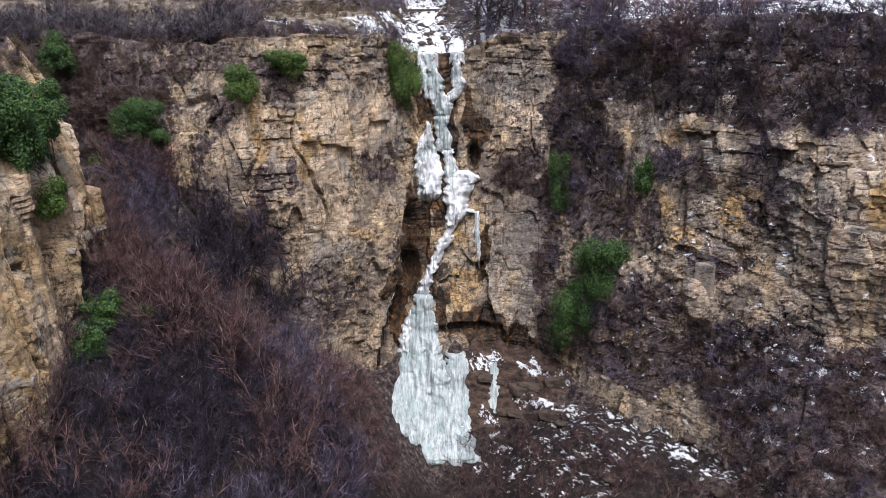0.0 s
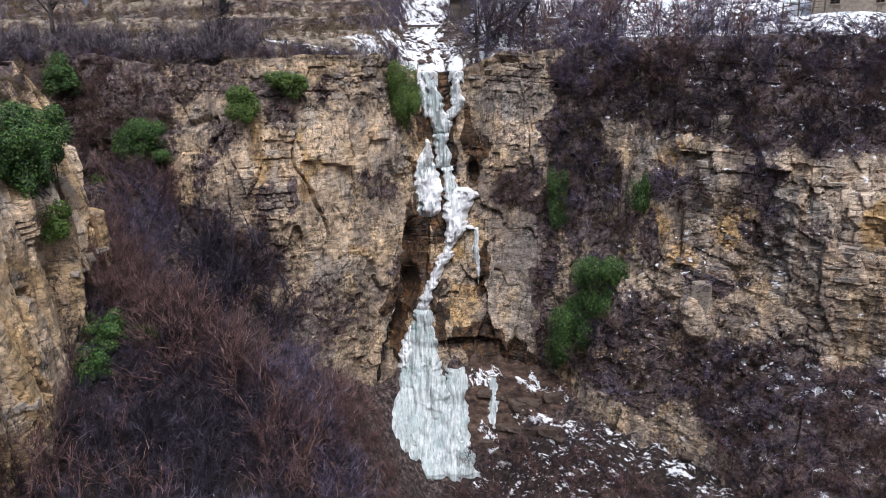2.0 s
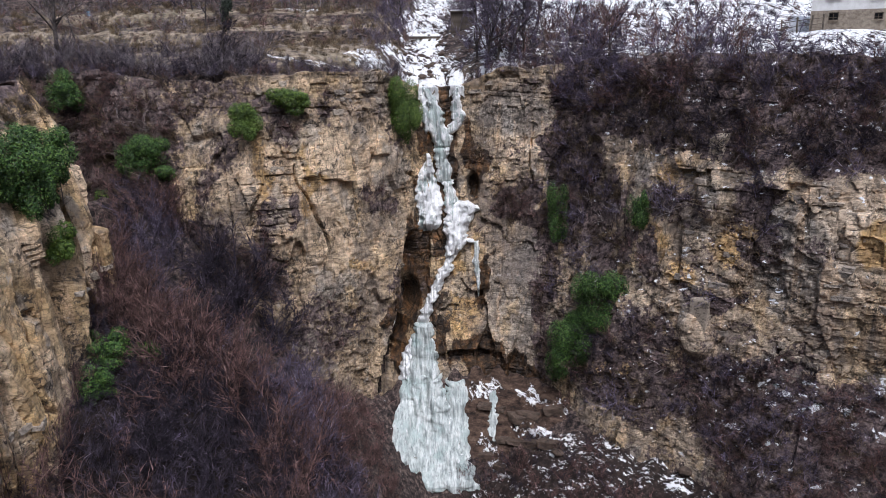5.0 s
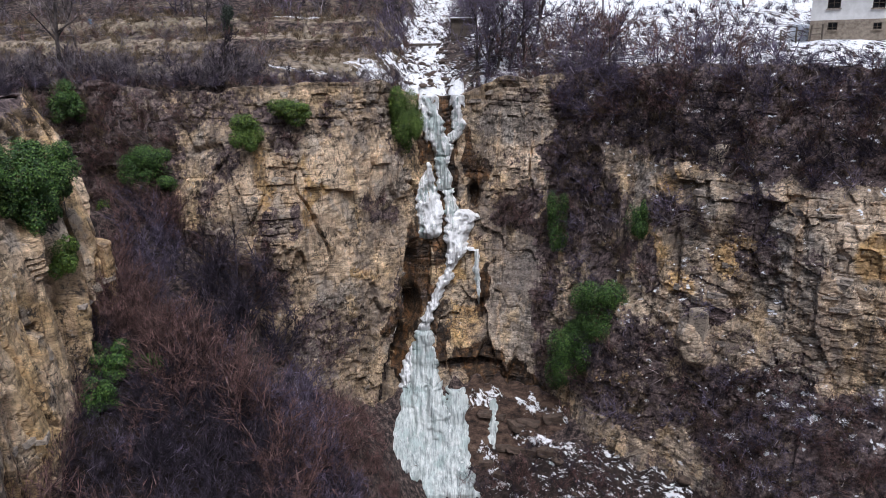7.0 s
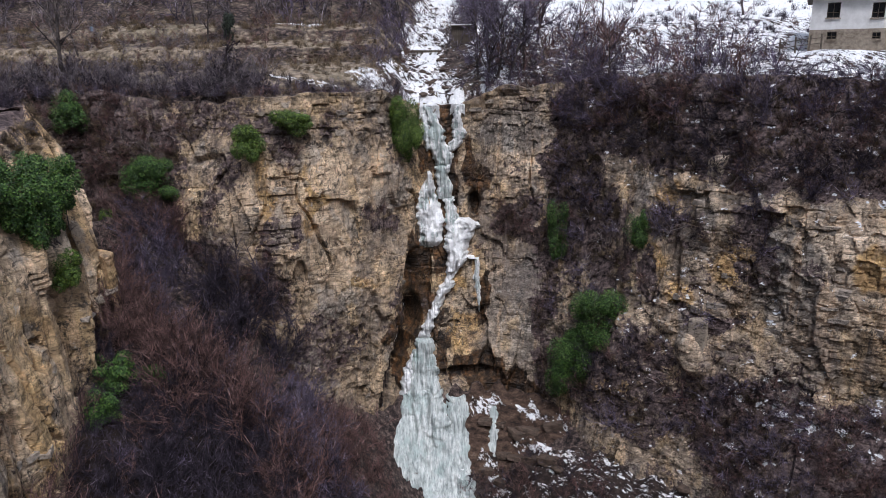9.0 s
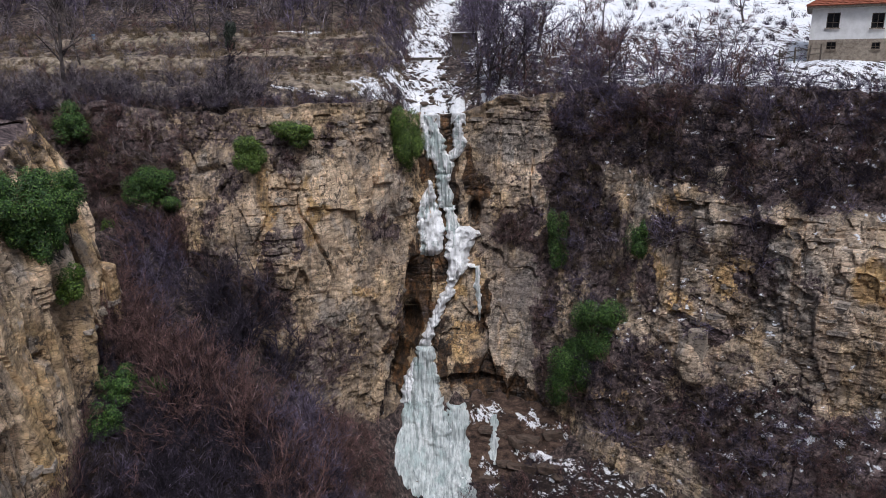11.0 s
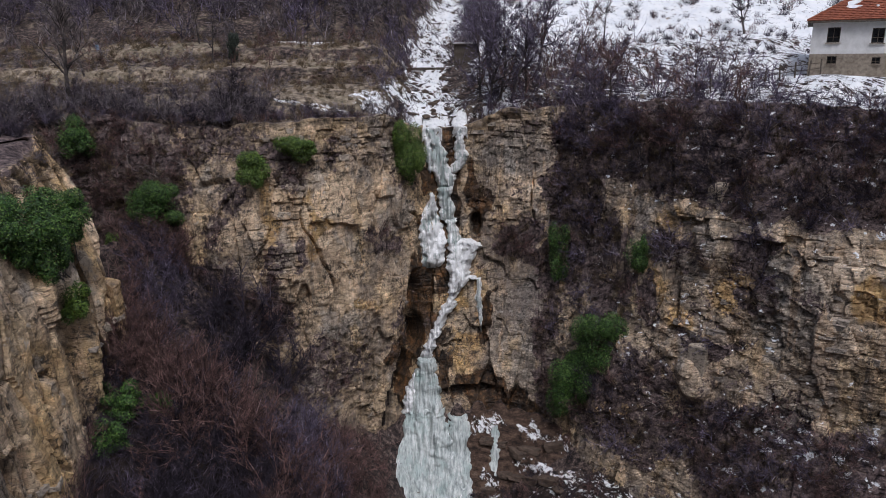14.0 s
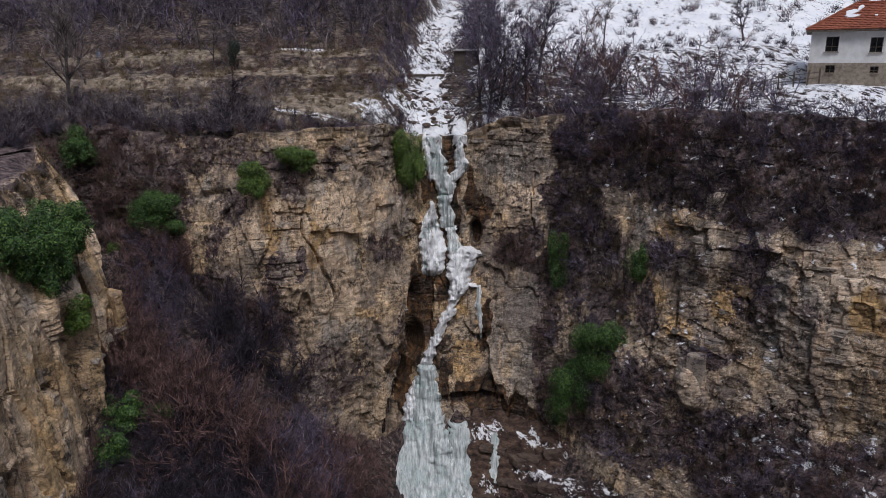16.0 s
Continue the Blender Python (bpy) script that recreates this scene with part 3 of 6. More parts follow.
ground_grass = np.where(gback > 0, smooth(-gx, 3.5, 6) * (1 - smooth(gy, 78, 86)) * (0.42 + 0.5 * blobs(gx, gy, [(-11.5, 62, 6, 3.5), (-14, 72.5, 10, 1.6), (-12, 78, 9, 1.6), (-34, 70, 9, 2), (-33, 77, 9, 2)])), 0.1)
ground_grass = np.where(gback > 0, np.maximum(ground_grass, 0.36), ground_grass)
ground_stone = np.where(gback < 0, blobs(gx, gy, [(4.5, 55.0, 4.6, 2.8), (9, 54, 2.0, 1.5)]), 0)
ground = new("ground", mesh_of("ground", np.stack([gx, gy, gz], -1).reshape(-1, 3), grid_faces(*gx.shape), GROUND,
                               {"snow": ground_snow, "grass": ground_grass, "wet": ground_wet_shade, "stone": ground_stone}, True))
tagged(ground, "brown hillside with dry grass, snow patches and a canyon floor", "ground", kind="structure")

# ---- the rock wall ----
COLS, ROWS_UP = 1150, 320
ws = np.linspace(12.0, reach[-1] - 14, COLS)
place, outward = wall_grid(ws, np.linspace(0, 1, ROWS_UP))
S = np.broadcast_to(ws, place.shape[:2])
X, Y, Z = place[..., 0], place[..., 1], place[..., 2]
rng = np.random.default_rng(7)

# bedding: courses of uneven thickness, each broken into blocks
bed_top = DEEP + np.cumsum(rng.uniform(0.22, 0.85, 120))
bed_z = Z + 0.5 * vnoise(S / 11, Z / 30, 0, 3) + 0.018 * S + 0.28 * np.clip(X - 17, 0, 9) * smooth(-Z, 7, 11)
bed = np.searchsorted(bed_top, bed_z)
block_w = rng.uniform(0.7, 2.6, 130)[bed]
block_at = S / block_w + rng.uniform(0, 9, 130)[bed] + 0.25 * vnoise(S / 1.2, Z / 1.2, 0, 4)
block = np.floor(block_at).astype(int)
block_out = chance(block, bed, 0, 11) - 0.5
course_out = vnoise(S / 7, bed * 1.7, 0, 12)
gap = np.minimum(np.abs(block_at - np.round(block_at)) * block_w, np.abs(bed_z - bed_top[np.clip(bed, 0, 119)]))


def facets(u, w, seed):
    """Broken faces: for each point the offset of its own tilted block, and how near the block's edge is."""
    iu, iw = np.floor(u).astype(np.int64), np.floor(w).astype(np.int64)
    best, second = np.full(u.shape, 9.0), np.full(u.shape, 9.0)
    value = np.zeros(u.shape)
    for du in (-1, 0, 1):
        for dw in (-1, 0, 1):
            cu, cw = iu + du, iw + dw
            pu, pw = u - cu - chance(cu, cw, 1, seed), w - cw - chance(cu, cw, 2, seed)
            d = np.maximum(np.abs(pu), np.abs(pw)) ** 2
            v = chance(cu, cw, 3, seed) - 0.5 + pu * (chance(cu, cw, 4, seed) - 0.5) * 1.3 + pw * (chance(cu, cw, 5, seed) - 0.6) * 1.3
            closer = d < best
            second = np.where(closer, best, np.minimum(second, d))
            value, best = np.where(closer, v, value), np.minimum(best, d)
    return value, np.sqrt(second) - np.sqrt(best)


wu, wz = S + 0.25 * vnoise(S / 1.7, Z / 1.7, 0, 81), Z + 0.25 * vnoise(S / 1.9, Z / 1.4, 0, 82)
big_face, big_edge = facets(wu / 2.6, wz / 6.0, 5)
pillar_face, pillar_edge = facets(wu / 1.7, wz / 9.0, 9)
spur_part = smooth(reach[8] - S, 0.0, 2.0)
small_face, small_edge = facets(wu / 0.75, wz / 0.8, 6)
# beds show in some storeys of the wall, others are massive
bedded = np.clip(0.10 + 0.75 * smooth(vnoise(S / 7, Z / 3.6, 0, 22), 0.1, 0.6) + 0.5 * smooth(Z, -2.6, -0.8) + 0.3 * smooth(X, 16, 22) * smooth(-Z, 3, 6), 0, 1)
bedded = np.where(S < reach[8] - 1, 0.12 + 0.3 * bedded + 0.35 * smooth(-Z, 13, 16), bedded)
rugged = 0.35 + 0.65 * smooth(vnoise(S / 5, Z / 4, 0, 21), -0.4, 0.5)
sound = blobs(X, Z, [(-6.8, -5.2, 3.0, 3.4), (-10.2, -9.0, 1.4, 5.0), (6.0, -19.0, 2.6, 4.0)]) * (Y > 50)
bedded, rugged = bedded * (1 - 0.7 * sound), rugged * (1 - 0.7 * sound)
push = 0.6 * fbm(S / 6, Z / 9, 0, 2, 41) + bedded * (0.26 * block_out + 0.06 * course_out)
push += (1 - spur_part) * 0.60 * big_face + 0.22 * rugged * small_face * (1 - 0.8 * spur_part) - (1 - spur_part) * 0.08 * (1 - smooth(big_edge, 0, 0.04)) - 0.05 * rugged * (1 - smooth(small_edge, 0, 0.08))
push += spur_part * (1.1 * pillar_face - 0.6 * (1 - smooth(pillar_edge, 0, 0.07)))
push -= 0.10 * bedded * (1 - smooth(gap, 0.03, 0.14))
crack = np.abs(vnoise(S / 2.6 + 0.3 * vnoise(S, Z / 3, 0, 8), Z / 11, 0, 51))
push -= 0.5 * (1 - spur_part) * (1 - smooth(crack, 0.0, 0.06)) * smooth(vnoise(S / 8, Z / 6, 0, 52), 0.0, 0.4)
push += (0.05 - 0.025 * spur_part) * fbm(S / 0.6, Z / 0.4, 0, 3, 61)
groove = np.abs(vnoise(S / 1.5 + 0.25 * vnoise(S / 2, Z / 4, 0, 54), Z / 15, 0, 55))
push -= spur_part * 1.1 * (1 - smooth(groove, 0.0, 0.14))
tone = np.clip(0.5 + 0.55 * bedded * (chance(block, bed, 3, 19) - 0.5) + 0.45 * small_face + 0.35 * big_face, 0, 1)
# hollows and noses with places of their own
push -= 0.8 * blobs(X, Z, [(1.6, -24.0, 2.6, 0.7)]) * (Y > 50)
push -= 1.1 * blobs(X, Z, [(-3.4, -15.5, 0.7, 3.0), (2.6, -8.6, 0.5, 1.2)]) * (Y > 50)
push -= 3.4 * blobs(X, Z, [(-3.0, -18.5, 0.7, 1.9), (-3.6, -20.6, 0.7, 1.9), (-4.2, -22.6, 0.75, 1.9), (-4.7, -24.6, 0.8, 1.9), (-5.0, -26.6, 0.8, 1.9)]) * (Y > 50)
push += 0.8 * blobs(X, Z, [(19.4, -7.0, 0.7, 2.2), (18.6, -17.2, 0.9, 1.8)])
fade = np.linspace(0, 1, ROWS_UP)[:, None]
push *= 1 - 0.6 * smooth(fade, 0.97, 1.0)
push *= 1 - 0.85 * spur_part * smooth(fade, 0.90, 0.98)
place[..., 0] += outward[None, :, 0] * push
place[..., 1] += outward[None, :, 1] * push
X, Y, Z = place[..., 0], place[..., 1], place[..., 2]
# the lip runs back under the plateau
lip = [place]
for back in (0.6, 1.4, 3.2):
    row = place[-1:].copy()
    row[..., 0] -= outward[None, :, 0] * back
    row[..., 1] -= outward[None, :, 1] * back
    row[..., 2] += np.where(back < 1, 0.1, 0.0) - 0.10 * back
    if back > 1:
        row[..., 2] = np.where(spur_part[:1] > 0.5, np.maximum(row[..., 2], plateau_z(row[..., 0], row[..., 1]) + 0.06), row[..., 2])
    lip.append(row)
wall_places = np.concatenate(lip)

SPUR = S < reach[8] - 1.0
MAIN = ~SPUR
foot_here = along(np.stack([foot_z, foot_fall], -1), ws)[None, :, 0]
rim_here = along(rim_xyz, ws)[None, :, 2]

# where plants, pale stone, seepage, painted crevice shade and snow sit on the wall, in metres across and up
veg = np.where(SPUR, 0.05, np.where(X > 11, 0.27, 0.17)) + 0.25 * vnoise(S / 3.5, Z / 2.5, 0, 71)
GX, GZ = X, Z
X, Z = X + 1.0 * fbm(S / 2.6, Z / 2.2, 0, 4, 91), Z + 0.9 * fbm(S / 2.4, Z / 2.6, 5, 4, 92)
GULLY = MAIN & (X < -14)
veg = np.maximum(veg, 0.85 * GULLY * smooth(-X - 0.35 * (Z + 6), 21.0, 24.0))
veg = np.maximum(veg, MAIN * 0.8 * blobs(X, Z, [(-23.6, -5.5, 4, 6), (-19.5, -12.5, 4.5, 4.5), (-15, -13.5, 3.2, 3.0)]))
veg = np.maximum(veg, MAIN * 0.58 * blobs(X, Z, [(-25, -0.8, 5, 2.4), (-19, 0.0, 5, 2.0), (-14, -1.0, 3, 1.8), (-10.2, -19, 3.4, 3), (-5.9, -8.4, 1.3, 0.9), (-16.4, -4.4, 1.2, 1.5),
                                                 (-4.6, -15, 0.7, 1.0), (-11.8, -3.0, 1.6, 1.2), (-11.4, -8.4, 0.9, 2.0), (-17.4, -7.0, 1.3, 2.6), (-5.2, -9.2, 1.3, 1.2), (-9.3, -1.0, 1.2, 0.8), (-13.6, -9.5, 0.9, 1.6)]))
veg = np.maximum(veg, MAIN * 0.78 * blobs(X, Z, [(6.3, -9.6, 2.4, 2.2), (8.8, -12.5, 1.8, 3), (11.2, -7, 2.6, 4), (12.8, -11, 2.0, 4), (11.3, -2.8, 2.6, 3), (9.2, -17.5, 1.0, 3), (9.8, -10.5, 1.1, 5)]))
veg = np.maximum(veg, MAIN * smooth(X, 9, 11) * 0.95 * smooth(Z - (-3.7 - 0.10 * (X - 12)), -1.6, 1.2))
veg = np.maximum(veg, MAIN * 0.72 * blobs(X, Z, [(13.2, -16, 1.6, 4.5), (15.5, -19.5, 3, 3.0), (15.8, -13, 1.2, 2.6), (21.6, -7.8, 1.3, 2.0), (20.0, -14.6, 2.2, 1.0), (22.4, -10.6, 1.2, 1.8), (17.2, -8.6, 1.4, 1.3)]))
veg = np.maximum(veg, MAIN * 0.5 * blobs(X, Z, [(7.2, 0.2, 2.6, 1.0), (-8, -19.5, 2.5, 1.2)]))
veg = np.maximum(veg, MAIN * 0.70 * blobs(X, Z, [(13.5, -23.5, 3.5, 2.4), (13.0, -20.5, 2.4, 4.6), (16.4, -22.2, 2.6, 2.6), (9.6, -22.5, 1.4, 3.0), (9.4, -14.5, 1.6, 5.5), (9.0, -5.0, 1.2, 3.0), (12.0, -21.5, 2.0, 3.0)]))
veg = np.maximum(veg, MAIN * smooth(X, 17, 20) * 0.8 * smooth(-Z - 0.05 * (X - 20), 17.0, 19.5))
bare = MAIN * blobs(X, Z, [(-6.6, -5.5, 2.6, 3.6), (-9.5, -6.5, 2.2, 4), (-12.5, -6.5, 2.6, 4.5), (-8.5, -13.8, 3.2, 4), (7, -1.8, 2.4, 2.6), (6, -19.5, 2.5, 3.5), (28, -7.5, 4.0, 2.4), (23.5, -9.5, 2, 2.5)])
veg = veg * (1 - 0.85 * bare * (veg < 0.5))
pale = MAIN * blobs(X, Z, [(-12.6, -8.0, 2.2, 4.6), (-9.4, -12.4, 1.5, 3.6), (-6.6, -5.0, 3.2, 3.6), (-10.2, -9.0, 1.6, 5.5), (-9.0, -3.6, 2.0, 1.6), (-16.6, -6.0, 2.2, 2.6), (6.6, -4.2, 2.2, 2.0), (19.6, -4.8, 1.6, 1.0), (-9.6, -7.4, 1.8, 4.5), (-12.4, -6.0, 2.2, 3.2), (27.6, -8.0, 2.6, 2.2), (26.8, -12.5, 3.0, 1.8), (22.5, -6.0, 2.0, 0.8), (18.6, -15.4, 0.7, 1.4), (-8.9, -11.5, 1.0, 3.5), (-15.2, -5.8, 0.9, 2.5)]) + 0.9 * SPUR * smooth(Z, -19, -15)
grey = MAIN * np.maximum(blobs(X, Z, [(-8.8, -18.5, 4.5, 2.6), (-4.6, -10.8, 1.6, 2.2), (-8, -15.8, 3, 0.8), (6.6, -1.6, 2.6, 2.4), (7.0, -18, 3.0, 6.0), (24, -11, 3.2, 4)]), 0.18 * smooth(X, 12, 18))
grey = np.maximum(grey, SPUR * np.maximum(0.9 * smooth(-Z, 13, 17), 0.8 * blobs(Y, Z, [(33, -5.5, 2.0, 1.8)])))
veg = np.maximum(veg, SPUR * np.maximum(0.62 * smooth(-Z, 16.5, 20), 0.5 * smooth(np.linspace(0, 1, ROWS_UP)[:, None] + 0 * Z, 0.93, 0.98)))
ochre = MAIN * np.maximum(blobs(X, Z, [(1.9, -17.6, 2.4, 5.4), (17.3, -6.2, 1.0, 1.0), (16.6, -11.4, 1.1, 1.2), (18.2, -13.4, 1.3, 1.3), (20.8, -10.4, 1.3, 1.6), (28.4, -9.5, 0.8, 1.4), (-14.0, -6.4, 0.7, 3.0), (-10.2, -6.0, 0.6, 3.2), (-7.6, -13.6, 1.0, 0.8), (13.5, -22, 2, 1.2)]), np.where(SPUR, 0.0, np.where(X < 3, 0.42, 0.22)))
ochre = np.maximum(ochre, SPUR * (0.4 + 0.5 * smooth(vnoise(S / 2.2, Z / 5, 0, 95), 0.0, 0.5)))
# seepage round the fall; the (-3.9, -22.5) oval paints the crevice's shade
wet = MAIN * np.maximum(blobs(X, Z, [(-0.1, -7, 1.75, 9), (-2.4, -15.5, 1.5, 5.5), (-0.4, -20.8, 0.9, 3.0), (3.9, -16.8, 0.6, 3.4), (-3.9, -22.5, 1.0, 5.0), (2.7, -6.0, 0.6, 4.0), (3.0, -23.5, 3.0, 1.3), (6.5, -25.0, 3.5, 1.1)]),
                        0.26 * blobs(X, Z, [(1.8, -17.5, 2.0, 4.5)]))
wall_snow = MAIN * np.maximum(0.32 * smooth(X, 9, 14), 0.27 * smooth(X, 16, 20) * smooth(-Z, 16, 18) + 0.16 * blobs(X, Z, [(25, -19.6, 5, 1.0), (29, -21, 3, 1.2)]))

X, Z = GX, GZ


def with_lip(a, lip_value):
    return np.concatenate([a, np.broadcast_to(np.asarray(lip_value, float), (3, a.shape[1]))])


lip_snow = 0.2 + 0.75 * (np.abs(X[-1] + 0.5) < 2.0) * (Y[-1] > 50)


wall_faces = grid_faces(ROWS_UP + 3, COLS)
shows = with_lip((Z > foot_here - 4.0).astype(float), 1.0).ravel() > 0
wall_faces = wall_faces[shows[wall_faces].all(1)]
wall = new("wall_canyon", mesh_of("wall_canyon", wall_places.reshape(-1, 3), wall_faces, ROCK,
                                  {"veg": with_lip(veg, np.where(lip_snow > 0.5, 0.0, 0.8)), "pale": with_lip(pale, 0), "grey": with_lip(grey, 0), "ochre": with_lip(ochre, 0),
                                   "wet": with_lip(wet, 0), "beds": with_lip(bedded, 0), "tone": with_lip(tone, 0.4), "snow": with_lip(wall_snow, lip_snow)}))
tagged(wall, "tan and grey layered sandstone canyon wall with seepage stains", "cliff", kind="structure")

from mathutils.bvhtree import BVHTree
coarse = wall_places[::2, ::2]
wall_tree = BVHTree.FromPolygons([tuple(v) for v in coarse.reshape(-1, 3).tolist()], grid_faces(*coarse.shape[:2]).tolist())


near_fall = (slice(*np.searchsorted(gy[:, 0], (40, 60))), slice(*np.searchsorted(gx[0], (-10, 10))))
talus = np.stack([gx[near_fall], gy[near_fall], gz[near_fall]], -1)
talus_tree = BVHTree.FromPolygons([tuple(v) for v in talus.reshape(-1, 3).tolist()], grid_faces(*talus.shape[:2]).tolist())


def meet(x, z, start=41.0):
    """The y at which a level line into the canyon wall or talus from the front meets stone, at x and z."""
    hits = [tree.ray_cast(Vector((x, start, z)), Vector((0, 1, 0)))[0] for tree in (wall_tree, talus_tree)]
    return min([h.y for h in hits if h] or [62.2])


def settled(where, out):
    """A place moved along its line of sight from the origin, beside the camera's start, until it stands out of the
    stone by so many metres.
    """
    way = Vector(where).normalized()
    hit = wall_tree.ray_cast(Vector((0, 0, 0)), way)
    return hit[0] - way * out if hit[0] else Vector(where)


# ---- twigs, shrubs and trees ----
def ring(direction):
    d = direction / (np.linalg.norm(direction, axis=-1, keepdims=True) + 1e-9)
    helper = np.where(np.abs(d[..., 2:3]) < 0.9, np.array([0, 0, 1.0]), np.array([1.0, 0, 0]))
    u = np.cross(d, helper)
    u /= np.linalg.norm(u, axis=-1, keepdims=True) + 1e-9
    return u, np.cross(d, u)


def sticks(p0, p1, r0, r1, sides=3):
    """Tapered sticks as arrays of places and three-cornered faces."""
    p0, p1 = np.asarray(p0, float), np.asarray(p1, float)
    u, w = ring(p1 - p0)
    a = np.arange(sides) * 2 * np.pi / sides
    circle = np.cos(a)[None, :, None] * u[:, None] + np.sin(a)[None, :, None] * w[:, None]
    low = p0[:, None] + circle * np.asarray(r0, float)[:, None, None]
    n = len(p0)
    if np.max(r1) <= 0:
        verts = np.concatenate([low, p1[:, None]], 1)
        k = sides + 1
        f = [(i, (i + 1) % sides, sides) for i in range(sides - 1)]
    else:
        verts = np.concatenate([low, p1[:, None] + circle * np.asarray(r1, float)[:, None, None]], 1)
        k = 2 * sides
        f = []
        for i in range(sides):
            j = (i + 1) % sides
            f += [(i, j, sides + j), (i, sides + j, sides + i)]
    faces = (np.arange(n)[:, None, None] * k + np.array(f)[None]).reshape(-1, 3)
    return verts.reshape(-1, 3), faces


def joined(pieces):
    verts, faces, at = [], [], 0
    for v, f in pieces:
        verts.append(v)
        faces.append(f + at)
        at += len(v)
    return np.concatenate(verts), np.concatenate(faces)


def unit(v):
    return v / (np.linalg.norm(v) + 1e-9)


def shrub_shape(seed, height=1.0, stems=6, branches=6, twigs=5, lean=0.75, thick=0.026):
    """A leafless shrub about one metre high: stems, branches and fine twigs."""
    r = np.random.default_rng(seed)
    s0, s1, ra, rb, t0, t1, rt = [], [], [], [], [], [], []
    for _ in range(stems):
        d = unit(np.array([*(r.normal(0, lean, 2)), 1.0]))
        p, length = np.array([*r.normal(0, 0.08, 2), 0.0]), height * r.uniform(0.7, 1.1)
        for k in range(3):
            d = unit(d + np.array([*r.normal(0, 0.22, 2), 0.12]))
            q = p + d * length / 3
            s0.append(p), s1.append(q), ra.append(thick * (1 - 0.28 * k)), rb.append(thick * (0.72 - 0.28 * k))
            for _ in range(branches // 3):
                a = p + (q - p) * r.uniform(0.1, 1)
                bd = unit(d + r.normal(0, 0.6, 3) + np.array([0, 0, 0.1]))
                bl = length * r.uniform(0.25, 0.5)
                b = a + bd * bl
                t0.append(a), t1.append(b), rt.append(thick * 0.62)
                for _ in range(twigs):
                    c = a + (b - a) * r.uniform(0.15, 1)
                    t0.append(c), t1.append(c + unit(bd + r.normal(0, 0.55, 3)) * bl * r.uniform(0.3, 0.8)), rt.append(thick * 0.46)
            p = q
    return joined([sticks(s0, s1, ra, rb), sticks(t0, t1, rt, np.zeros(len(t0)))])


SHRUBS = [shrub_shape(100 + k, 1.0, 5, 6, 6, 0.7, 0.0145) for k in range(8)]
SAPLINGS = [shrub_shape(200 + k, 1.0, 4, 9, 7, 0.42, 0.0105) for k in range(6)]
TALL_SHRUBS = [shrub_shape(250 + k, 1.0, 5, 6, 4, 0.6, 0.014) for k in range(6)]
WOODS = [shrub_shape(280 + k, 1.0, 3, 9, 5, 0.34, 0.016) for k in range(6)]
TUFTS = []
for k in range(5):
    r = np.random.default_rng(300 + k)
    root = np.concatenate([r.normal(0, 0.16, (26, 2)), np.zeros((26, 1))], 1)
    TUFTS.append(sticks(root, root + np.concatenate([r.normal(0, 0.22, (26, 2)), r.uniform(0.25, 0.7, (26, 1))], 1), np.full(26, 0.016), np.zeros(26)))


def scattered(shapes, places, sizes, ups=None, seed=1, squash=1.0):
    """One mesh's arrays: shapes set at places, each turned at random and leaned towards its own up."""
    r = np.random.default_rng(seed)
    pieces = []
    for k, (p, s) in enumerate(zip(places, sizes)):
        v, f = shapes[r.integers(len(shapes))]
        a = r.uniform(0, 2 * np.pi)
        c, q = np.cos(a), np.sin(a)
        v = np.stack([c * v[:, 0] - q * v[:, 1], q * v[:, 0] + c * v[:, 1], v[:, 2] * squash], 1) * s
        if ups is not None:
            up = unit(np.asarray(ups[k], float))
            u, w = ring(up[None])
            v = v[:, :1] * u + v[:, 1:2] * w + v[:, 2:3] * up[None]
        pieces.append((v + p, f))
    return joined(pieces)


def thicket(name, label, shapes, places, sizes, material, ups=None, seed=1, category="brush"):
    v, f = scattered(shapes, places, sizes, ups, seed)
    ob = new(name, mesh_of(name, v, f, material))
    return tagged(ob, label, category, kind="stuff")


def on_wall(mask, count, seed):
    """Places on the wall picked where mask is high, with a lean out of the stone."""
    r = np.random.default_rng(seed)
    span = np.linalg.norm(np.diff(place, axis=0, append=place[-1:]), axis=-1)
    w = (np.clip(mask, 0, None) ** 2 * (span + 0.05) * (Z > foot_here - 2)).ravel()
    pick = r.choice(w.size, count, p=w / w.sum())
    row, col = np.unravel_index(pick, mask.shape)
    ups = np.concatenate([outward[col] * 0.8, np.full((count, 1), 0.75)], 1)
    return place[row, col], ups


def on_ground(count, x0, x1, y0, y1, seed, keep):
    """Places on the ground in a stretch of the plan; keep(x, y, back, r) says which stay."""
    r = np.random.default_rng(seed)
    x, y = r.uniform(x0, x1, count), r.uniform(y0, y1, count)
    z, back = ground_z(x, y)
    k = keep(x, y, back, r.uniform(0, 1, count))
    return np.stack([x, y, z], 1)[k]


def snow_free(x, y):
    """1 off the snowy gully and the ledges by the fall, 0 on them."""
    along_gully = np.abs((x - 12.8) * 0.745 + (y - 49.4) * 0.667)
    return ((along_gully > 1.4) | (x < 12.5)) & ((y < 52.5) | (x > 9.5))


r = np.random.default_rng(5)
